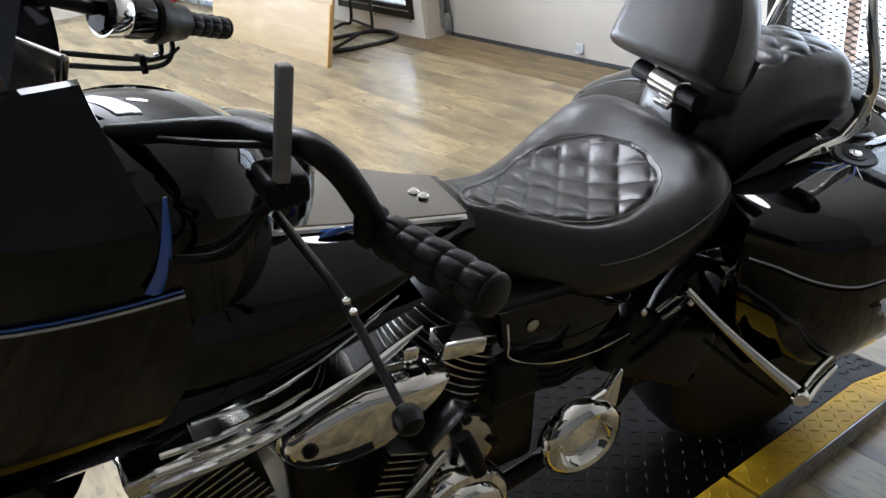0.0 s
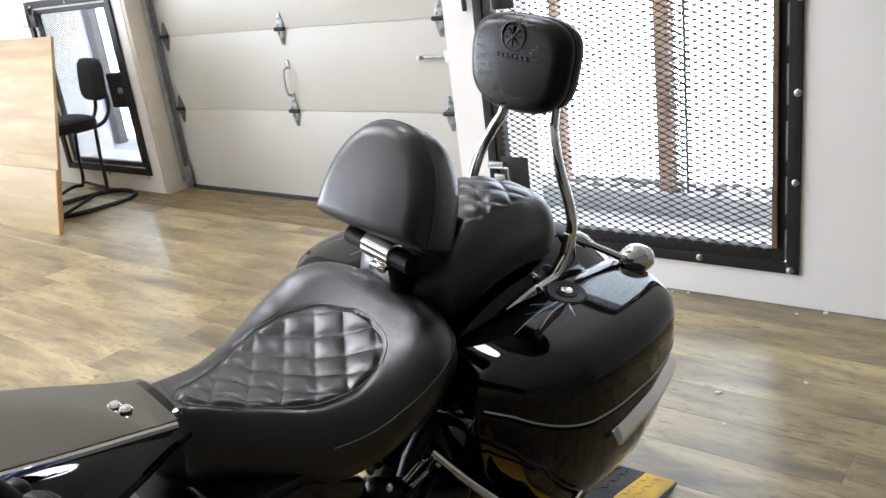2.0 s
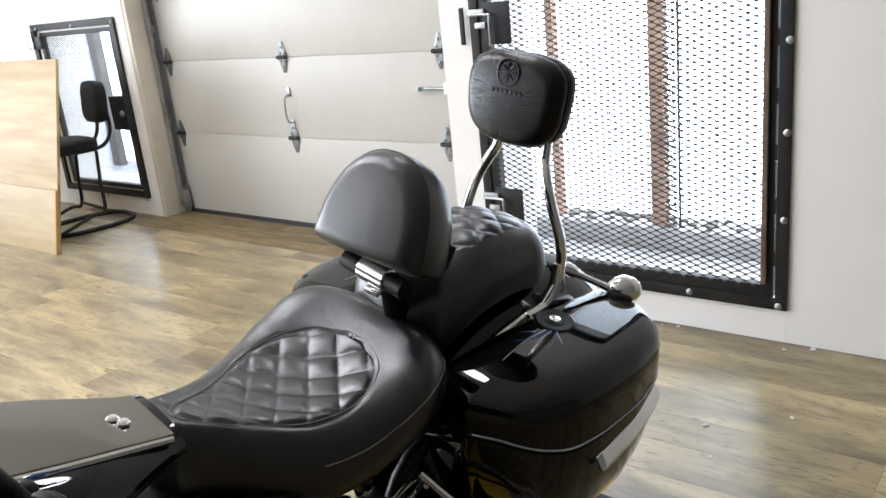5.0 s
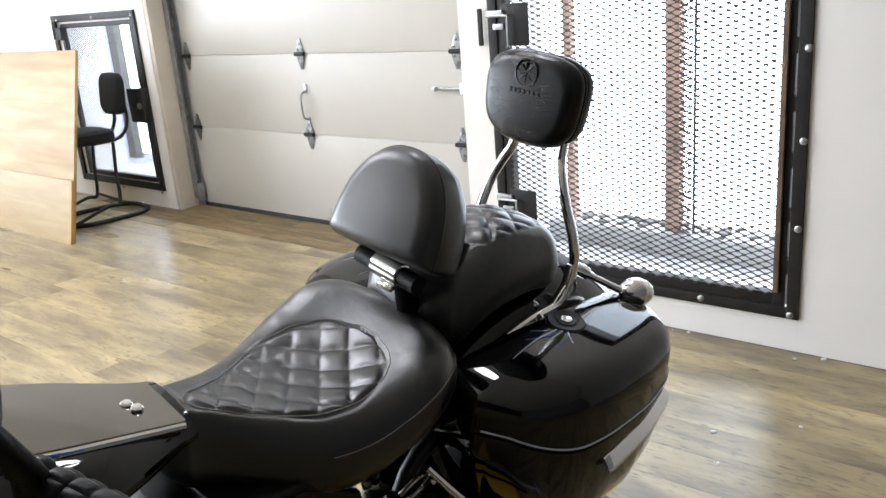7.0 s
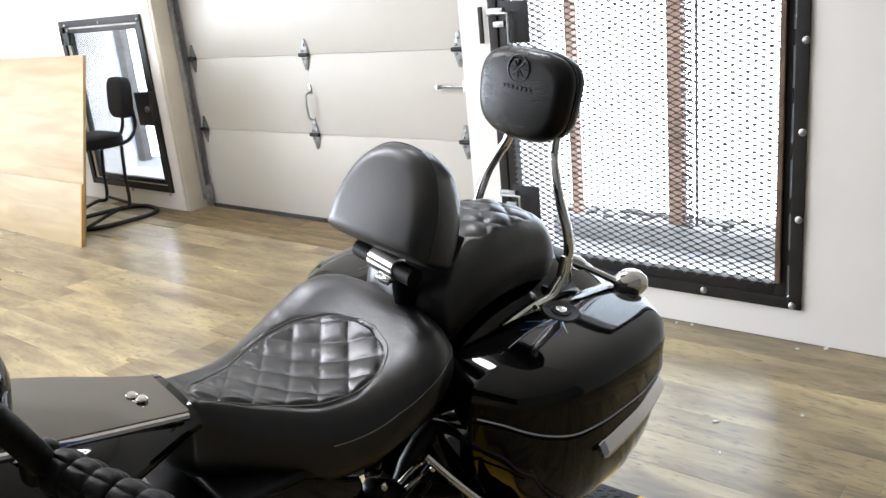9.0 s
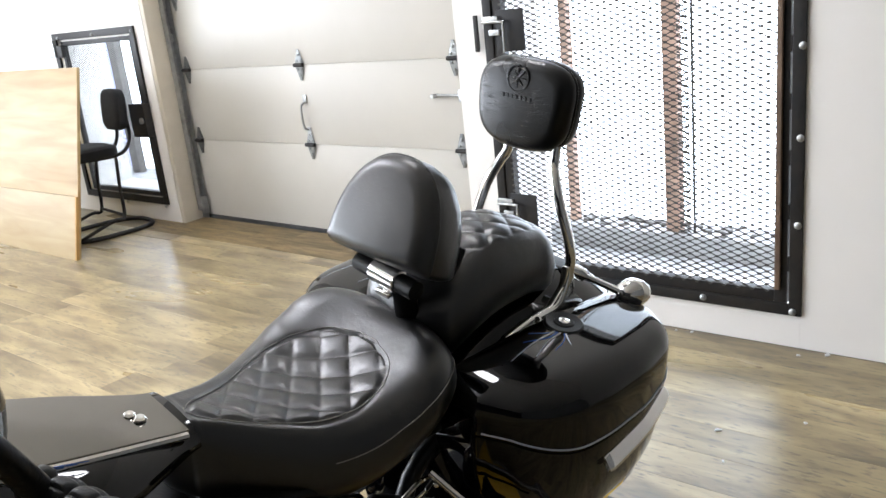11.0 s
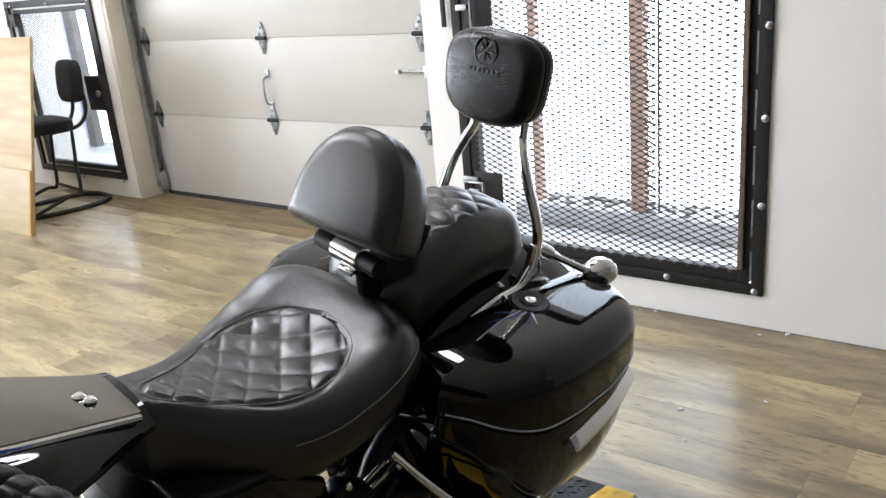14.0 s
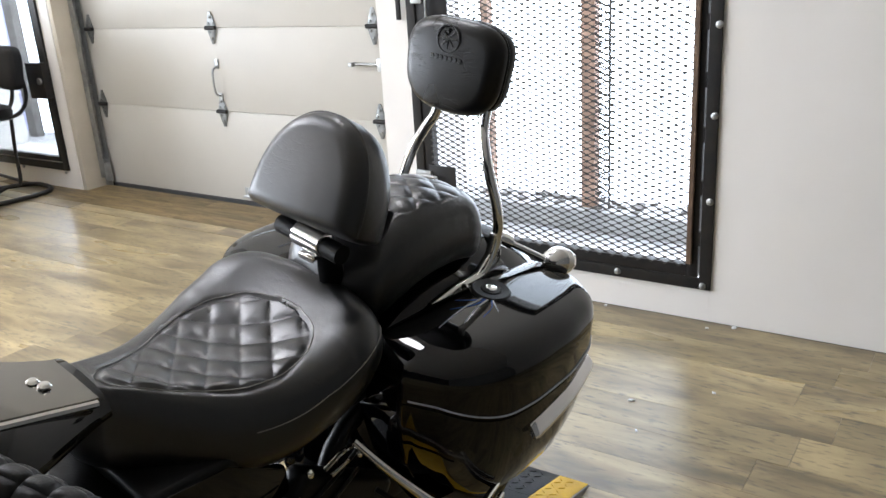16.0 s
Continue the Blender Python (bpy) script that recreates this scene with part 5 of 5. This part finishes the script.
# passenger peg on its chrome arm
peg_arm = part("peg_arm", tube([(-0.375, 0.19, 0.55), (-0.40, 0.25, 0.51), (-0.44, 0.32, 0.46), (-0.475, 0.37, 0.422)], lambda f: 0.0075 + 0.004 * f, 12), CHROME, bike, "chrome passenger peg arm")
for dx in (0.0, 0.02):
    part("peg_prong", tube([(-0.475 - dx * 0.5, 0.39 - dx, 0.415 + dx * 0.2), (-0.53 - dx * 0.5, 0.37 - dx, 0.413 + dx * 0.2), (-0.592 - dx * 0.6, 0.352 - dx, 0.411 + dx * 0.2)], lambda f: 0.009 * (1 - 0.35 * f), 10), CHROME, peg_arm)
part("peg_knuckle", lathe([(0.012, -0.018), (0.015, -0.012), (0.015, 0.012), (0.012, 0.018)], aim((-0.478, 0.376, 0.417), (0.6, 0.7, 0.1)), 14), CHROME, peg_arm)
part("peg_rod", tube([(-0.39, 0.23, 0.465), (-0.435, 0.30, 0.42), (-0.465, 0.345, 0.395)], 0.005, 8), SATIN, peg_arm)
part("hook", tube([(-0.32, 0.18, 0.515), (-0.365, 0.178, 0.53), (-0.405, 0.175, 0.52), (-0.42, 0.175, 0.50)], 0.0045, 8), CHROME, bike)
part("hook", tube([(-0.33, 0.185, 0.50), (-0.37, 0.183, 0.51)], 0.004, 8), CHROME, bike)


# ---- wheels, fork, frame ----
def wheel(x, r, w, name, label):
    m = aim((x, 0, r - (0.113 if x < 0 else 0.143)), (0, 1, 0))
    tyre = part(name, lathe([(r - 0.10, -w * 0.42), (r - 0.06, -w / 2), (r - 0.02, -w * 0.46), (r - 0.003, -w * 0.25), (r, 0), (r - 0.003, w * 0.25), (r - 0.02, w * 0.46), (r - 0.06, w / 2), (r - 0.10, w * 0.42)], m, 56), RUBBER, bike, label)
    part("rim", lathe([(0.05, -0.05), (r - 0.13, -0.04), (r - 0.095, -w * 0.40), (r - 0.095, w * 0.40), (r - 0.13, 0.04), (0.05, 0.05)], m, 48), BRUSHED, tyre)
    part("hub", lathe([(0.03, -0.09), (0.05, -0.08), (0.05, 0.08), (0.03, 0.09)], m, 24), CHROME, tyre)


wheel(-0.80, 0.325, 0.19, "rear_wheel", "rear wheel with black tyre and alloy rim")
wheel(0.95, 0.33, 0.13, "front_wheel", "front wheel with black tyre and alloy rim")
rings = []
for k in range(19):
    a = radians(10 + 150 * k / 18)
    rad = Vector((math.cos(a), 0, math.sin(a)))
    c = Vector((0.95, 0, 0.33)) + rad * 0.36
    rings.append([c + rad * (0.022 * math.sin(b)) - rad * (0.05 * abs(math.cos(b)) ** 2) + Vector((0, 0.085 * math.cos(b), 0)) for b in (2 * math.pi * j / 20 for j in range(20))])
part("front_fender", loft(rings), PAINT, bike, "gloss black front fender")
for s in (1, -1):
    part("fork_leg", tube([(0.95, s * 0.115, 0.33), (0.80, s * 0.115, 0.62), (0.62, s * 0.11, 0.98)], 0.028, 16, smooth=2), CHROME, bike, "chrome fork leg")
    part("frame_rail", tube([(0.60, s * 0.05, 0.78), (0.50, s * 0.12, 0.40), (0.40, s * 0.14, 0.20), (0.0, s * 0.14, 0.18), (-0.30, s * 0.13, 0.28), (-0.42, s * 0.12, 0.52), (-0.75, s * 0.115, 0.58)], 0.017, 12), SATIN, bike)
    part("swingarm", box((-0.56, s * 0.125, 0.325), (0.50, 0.035, 0.05), 0.01, 2), SATIN, bike)
    part("floorboard", box((0.30, s * 0.30, 0.235), (0.30, 0.12, 0.022), 0.008, 2), RUBBER, bike, "ribbed rider floorboard")
    part("floorboard_arm", tube([(0.36, s * 0.13, 0.22), (0.36, s * 0.32, 0.222)], 0.012, 10, smooth=1), SATIN, bike)
part("exhaust", tube([(0.30, -0.14, 0.50), (0.34, -0.20, 0.35), (0.20, -0.21, 0.24), (-0.20, -0.21, 0.23), (-1.0, -0.22, 0.26)], lambda f: 0.024 + 0.022 * min(1, max(0, 3 * f - 1.4)), 18), CHROME, bike, "chrome exhaust pipe")
part("side_stand", tube([(0.06, 0.13, 0.20), (0.0, 0.22, 0.09), (-0.02, 0.262, 0.03)], 0.011, 10), SATIN, bike)

# ---- handlebar, controls, fairing ----
def grip_mesh(g0, g1, r):
    """A rubber grip: five rings of rounded pads between deep grooves, and a flanged end, as one skin."""
    m, length = aim(g0, (g1 - g0).normalized()), (g1 - g0).length
    rings = []
    for i in range(70):
        f = i / 69
        k = (f - 0.02) / 0.182
        pu = 2 * (k % 1) - 1
        ring = []
        for j in range(56):
            a = 2 * math.pi * j / 56
            pv = 2 * ((7 * j / 56) % 1) - 1
            rad = 0.76
            if 0 <= k < 5:
                rad += 0.27 * (max(0.0, 1 - abs(pu) ** 3) ** 0.5) * (0.55 + 0.45 * max(0.0, 1 - abs(pv) ** 3) ** 0.5)
            if f > 0.94:
                rad = 0.98 * max(0.05, 1 - ((f - 0.94) / 0.06) ** 4 * 0.6)
            ring.append(m @ Vector((r * rad * math.cos(a), r * rad * math.sin(a), length * f)))
        rings.append(ring)
    return loft(rings)


BARS = {1: [(0.46, 0.10, 1.0), (0.37, 0.27, 1.06), (0.350, 0.36, 1.085), (0.340, 0.42, 1.103), (0.324, 0.445, 1.090), (0.303, 0.440, 1.050), (0.286, 0.425, 1.012)],
        -1: [(0.47, -0.42, 1.01), (0.38, -0.44, 0.968), (0.32, -0.46, 0.940), (0.262, -0.488, 0.914)]}
GRIPS = {1: (Vector((0.280, 0.425, 1.004)), Vector((0.236, 0.552, 1.000))), -1: (Vector((0.258, -0.490, 0.912)), Vector((0.160, -0.540, 0.868)))}
for s in (1, -1):
    bar = part("handlebar", tube(BARS[s], 0.0122, 16), SATIN, bike, "satin black handlebar")
    g0, g1 = GRIPS[s]
    d = (g1 - g0).normalized()
    part("grip", grip_mesh(g0, g1, 0.0205), RUBBER, bar, "ribbed black rubber grip")
    if s > 0:
        part("switch_housing", box(g0 + d * (-0.014), (0.034, 0.022, 0.036), 0.010, 3, turn=Vector(d).to_track_quat("Y", "Z").to_matrix().to_4x4()), SATIN, bar)
        part("perch", box((0.352, 0.375, 1.05), (0.04, 0.05, 0.03), 0.009, 3), SATIN, bar)
        lever = [Vector(p) for p in ((0.362, 0.385, 1.025), (0.346, 0.455, 0.998), (0.341, 0.500, 0.983), (0.342, 0.55, 0.972), (0.343, 0.601, 0.961))]
        part("bolt", lathe([(0.008, 0), (0.008, 0.003), (0.004, 0.005)], aim((0.354, 0.385, 1.064), (0.1, 0.5, 0.8)), 12), SATIN, bar)
        for k in range(2):
            part("cable", tube([(0.36, 0.37, 1.03), (0.40, 0.28 - 0.05 * k, 0.93 - 0.02 * k), (0.50, 0.16, 0.90), (0.57, 0.05, 0.92)], 0.005, 8), RUBBER, bar)
    else:
        # throttle-side switch block, brake reservoir barrel, lever bracket and cables
        part("switch_housing", lathe([(0.020, 0.014), (0.030, 0.010), (0.033, -0.004), (0.036, -0.030), (0.041, -0.036), (0.042, -0.058), (0.036, -0.064), (0.02, -0.066)], aim(g0, d), 28), SATIN, bar)
        part("switch_button", box(g0 + Vector((0.022, 0.012, 0.022)), (0.016, 0.018, 0.022), 0.004, 2), SATIN, bar)
        barrel = part("brake_reservoir", lathe([(0.02, -0.066), (0.036, -0.070), (0.038, -0.10), (0.037, -0.15), (0.03, -0.16), (0.004, -0.162)], aim(g0, d), 28), PAINT, bar, "gloss black brake reservoir")
        part("band", lathe([(0.0385, -0.118), (0.0395, -0.120), (0.0395, -0.150), (0.0385, -0.152)], aim(g0, d), 28), CHROME, barrel, "chrome band")
        lever = [g0 + Vector(p) for p in ((0.085, 0.035, -0.034), (0.065, 0.022, -0.048), (0.045, 0.012, -0.054), (0.022, 0.002, -0.054), (0.004, -0.004, -0.046))]
        for k in range(2):
            part("cable", tube([g0 + Vector(p) for p in ((0.015 + 0.02 * k, 0.0, -0.02), (0.018 + 0.02 * k, 0.0, -0.05), (0.040 + 0.02 * k, 0.012, -0.066 + 0.012 * k), (0.10, 0.045, -0.05 + 0.018 * k), (0.20, 0.10, -0.005 + 0.02 * k))], 0.0048, 8), RUBBER, bar)
        part("cable_clip", box(g0 + Vector((0.075, 0.03, -0.052)), (0.012, 0.012, 0.034), 0.003, 2), SATIN, bar)
    lv = part("lever", tube(lever, lambda f: 0.0060 - 0.0012 * f, 10, flat=0.7), SATIN, bar, "black brake lever" if s < 0 else "black clutch lever")
    if s > 0:
        part("ball_end", lathe([(0.004, -0.012), (0.010, -0.008), (0.0125, 0.0), (0.010, 0.008), (0.004, 0.012)], aim(lever[-1], (0, s, -0.2)), 14), SATIN, lv)
    for k in range(2):
        q = lever[1].lerp(lever[2], 0.75 + 0.25 * k) + Vector((0, 0, 0.006))
        part("screw", lathe([(0.0036, 0), (0.0036, 0.003), (0.002, 0.004)], aim(q, (0, 0, 1)), 8), CHROME, lv)
part("kill_switch", box(GRIPS[-1][0] + Vector((0.010, -0.006, 0.040)), (0.036, 0.026, 0.018), 0.005, 2, turn=pose(0, 0, 0, 0, 18, 25)), RED, bike, "red engine stop switch")
bm = box((0.3565, 0.419, 1.124), (0.0125, 0.012, 0.098), 0.003, 3, turn=pose(0, 0, 0, 0, -8, 0))
mirror = part("mirror", bm, MIRROR_GREY, bike, "satin black mirror seen edge on")
part("mirror_stem", tube([(0.360, 0.412, 1.080), (0.358, 0.400, 1.065), (0.352, 0.385, 1.05)], 0.007, 8), SATIN, mirror)
part("mirror_rod", tube([(0.345, 0.41, 1.10), (0.38, 0.30, 1.06), (0.42, 0.2, 1.03)], 0.004, 8), SATIN, mirror)
part("handlebar_cover", lathe([(0.13, -0.10), (0.135, -0.02), (0.128, 0.03), (0.105, 0.065), (0.07, 0.088), (0.03, 0.098), (0.004, 0.10)], aim((0.435, 0.065, 0.918), (-0.15, 0.1, 1)) @ Matrix.Diagonal((1.08, 1.2, 1, 1)), 40), PAINT, bike, "gloss black handlebar cover")
part("dash_panel", box((0.53, 0.17, 1.115), (0.012, 0.16, 0.06), 0.005, 3, turn=pose(0, 0, 0, 0, -20, 25)), DARK_CHROME, bike, "grey dash panel")
part("dash_trim", tube([(0.44, 0.06, 0.985), (0.46, 0.0, 1.0), (0.47, -0.03, 1.0)], 0.006, 10), CHROME, bike)

# fork-mounted fairing: a shell round the front, fuller at the pinstripe line
FAIR_W = [(0.70, 0.25), (0.76, 0.34), (0.84, 0.392), (0.92, 0.420), (0.99, 0.432), (1.04, 0.43), (1.10, 0.415), (1.17, 0.375)]
FAIR_X = [(0.72, 0.62), (0.78, 0.545), (0.85, 0.487), (0.92, 0.458), (1.0, 0.455), (1.08, 0.468), (1.17, 0.492)]
fw, fx = soft_table(FAIR_W, 0.03), soft_table(FAIR_X, 0.03)


def fair_ring(z, shrink):
    w, x0 = fw(z) - shrink, fx(z)
    out = []
    for k in range(49):
        a = math.pi * k / 48
        c, s = math.cos(a), math.sin(a)
        out.append(Vector((x0 + (0.34 - shrink) * abs(s) ** 0.75, w * math.copysign(abs(c) ** 0.72, c), z)))
    return out


bm = bmesh.new()
shells = []
for shrink in (0.0, 0.012):
    shells.append([[bm.verts.new(p) for p in fair_ring(0.72 + 0.45 * k / 28, shrink)] for k in range(29)])
for grid in shells:
    for a, b in zip(grid, grid[1:]):
        for k in range(48):
            bm.faces.new((a[k], a[k + 1], b[k + 1], b[k]))
for i in range(28):
    for k in (0, 48):
        bm.faces.new((shells[0][i][k], shells[0][i + 1][k], shells[1][i + 1][k], shells[1][i][k]))
for i in (0, 28):
    for k in range(48):
        bm.faces.new((shells[0][i][k], shells[0][i][k + 1], shells[1][i][k + 1], shells[1][i][k]))
fairing = part("fairing", bm, PAINT, bike, "gloss black fork-mounted fairing", 60)
for z0, mat, r, k0, k1 in ((1.003, STRIPE_SILVER, 0.004, 0, 20), (1.008, STRIPE_BLUE, 0.0035, 0, 20)):
    for s in (1, -1):
        pts = [Vector((p.x, s * (p.y + 0.001), p.z + 0.02 * (k / 20) ** 2)) for k, p in list(enumerate(fair_ring(z0, -0.0005)))[k0:k1]]
        part("pinstripe", tube(pts, r, 6, smooth=0, flat=0.4), mat, fairing)
for s in (1, -1):
    pts = [Vector((fx(z) + 0.02 - 0.012 * k, s * (fw(z) - 0.002), z)) for k, z in enumerate((1.013, 1.03, 1.055, 1.085))]
    part("pinstripe", tube(pts, lambda f: 0.014 * (1 - 0.8 * f), 6, flat=0.4), STRIPE_BLUE, fairing, "blue pinstripe flourish")
# windshield with its trim
rows = []
for i in range(13):
    z = 1.165 + 0.24 * i / 12
    rows.append([Vector((0.50 + 0.33 * abs(math.sin(a)) ** 0.75 - 0.45 * (z - 1.165), (0.355 - 0.35 * (z - 1.165)) * math.copysign(abs(math.cos(a)) ** 0.75, math.cos(a)), z)) for a in (math.pi * (0.02 + 0.96 * k / 40) for k in range(41))])
bm = bmesh.new()
layers = []
for off in (0.0, 0.005):
    layers.append([[bm.verts.new(p + Vector((-off, 0, 0))) for p in r] for r in rows])
for grid in layers:
    for a, b in zip(grid, grid[1:]):
        for k in range(40):
            bm.faces.new((a[k], a[k + 1], b[k + 1], b[k]))
for i in range(12):
    for k in (0, 40):
        bm.faces.new((layers[0][i][k], layers[0][i + 1][k], layers[1][i + 1][k], layers[1][i][k]))
for k in range(40):
    bm.faces.new((layers[0][12][k], layers[0][12][k + 1], layers[1][12][k + 1], layers[1][12][k]))
SMOKE = material("smoked_acrylic", (0.010, 0.014, 0.03), 0.15, coat=1.0)
shield = part("windshield", bm, SMOKE, fairing, "smoked acrylic windshield", 60)
part("trim", tube([p + Vector((-0.004, 0, 0.006)) for p in rows[0]], 0.012, 8, smooth=0, flat=0.4), CHROME, shield, "chrome windshield trim")

# ---- platform under the motorcycle: a raised deck with a short ramp at its end ----
PLAT = pose(0.045, -1.36, 0, 0, 0, 0.6)
DECK = 0.05
UNIT = 1.0
platform = thing("lift_platform", "low black tread-plate platform with worn yellow edge and ramped end", "platform", PLAT)
part("deck", box((-0.405, -1.15, DECK / 2), (0.64, 2.298, DECK), 0.002), PLATE_BLACK, platform, "black tread plate deck")


def ramp(x0, x1):
    """A plate sloping from the deck to the floor."""
    return slab([(-0.001, 0), (0.178, 0), (0.178, 0.004), (-0.001, DECK)], x1 - x0, Matrix.Translation((x0, 0, 0)) @ Matrix(((0, 0, 1, 0), (1, 0, 0, 0), (0, 1, 0, 0), (0, 0, 0, 1))), 0.001)


def lozenges(x0, x1, y0, y1, at, pitch, mat, name, parent, lean=45):
    """Raised tread marks in rows, turned alternately; at(u, v, height) gives the place on the plate."""
    verts, faces = [], []
    nx, ny = int((x1 - x0) / pitch), int((y1 - y0) / pitch)
    for i in range(nx):
        for j in range(ny):
            cx, cy = x0 + (i + 0.5) * pitch, y0 + (j + 0.5) * pitch
            a = radians(90 + (lean if (i + j) % 2 else -lean))
            ux, uy = math.cos(a), math.sin(a)
            base = len(verts)
            lo, wi, hh = pitch * 0.42, pitch * 0.10, 0.0020
            for l, w, h in ((lo, 0, 0), (0, wi, 0), (-lo, 0, 0), (0, -wi, 0), (lo * 0.6, 0, hh), (0, wi * 0.4, hh), (-lo * 0.6, 0, hh), (0, -wi * 0.4, hh)):
                verts.append(at(cx + l * ux - w * uy, cy + l * uy + w * ux, h - 0.0003))
            for f in ((0, 1, 5, 4), (1, 2, 6, 5), (2, 3, 7, 6), (3, 0, 4, 7), (4, 5, 6, 7)):
                faces.append([base + k for k in f])
    me = bpy.data.meshes.new(name)
    me.from_pydata(verts, [], faces)
    me.materials.append(mat)
    ob = new(name, me)
    ob.parent = parent
    return tagged(ob, kind="stuff")


def on_deck(u, v, h):
    return (u, v, DECK + h)


def on_ramp(u, v, h):
    return (u, v, DECK - (DECK - 0.004) * v / 0.178 + h + 0.0006)


def on_side(u, v, h):
    return (0.0042 + h, v, u)


lozenges(-0.72, -0.088, -2.25, -0.004, on_deck, 0.030, PLATE_BLACK, "tread_pattern", platform)
for y0, y1 in ((-2.30, -0.495), (-0.482, -0.001)):
    edge = part("yellow_edge", box((-0.0425, (y0 + y1) / 2, DECK / 2), (0.084, y1 - y0, DECK), 0.002), PLATE_YELLOW, platform, "worn yellow tread-plate edge")
    lozenges(-0.083, -0.003, y0 + 0.004, y1 - 0.004, on_deck, 0.0265, PLATE_YELLOW, "tread_pattern", edge)
for x0, x1, mat, text in ((-0.725, -0.085, PLATE_BLACK, "black tread-plate ramp"), (-0.084, 0.0, PLATE_YELLOW, "worn yellow tread-plate ramp edge")):
    tongue = part("ramp", ramp(x0, x1), mat, platform, text)
    lozenges(x0 + 0.003, x1 - 0.002, 0.006, 0.172, on_ramp, 0.0265, mat, "tread_pattern", tongue)
bm = slab([(-2.30, 0.0), (0.178, 0.0), (0.178, 0.003), (0.0, DECK - 0.001), (-2.30, DECK - 0.001)], 0.003, Matrix.Translation((0.0008, 0, 0)) @ Matrix(((0, 0, 1, 0), (1, 0, 0, 0), (0, 1, 0, 0), (0, 0, 0, 1))), 0.0008)
skirt = part("side_skirt", bm, PLATE_STEEL, platform, "bare steel tread-plate side")
lozenges(0.002, DECK - 0.002, -2.28, -0.01, on_side, 0.0155, PLATE_STEEL, "tread_pattern", skirt)
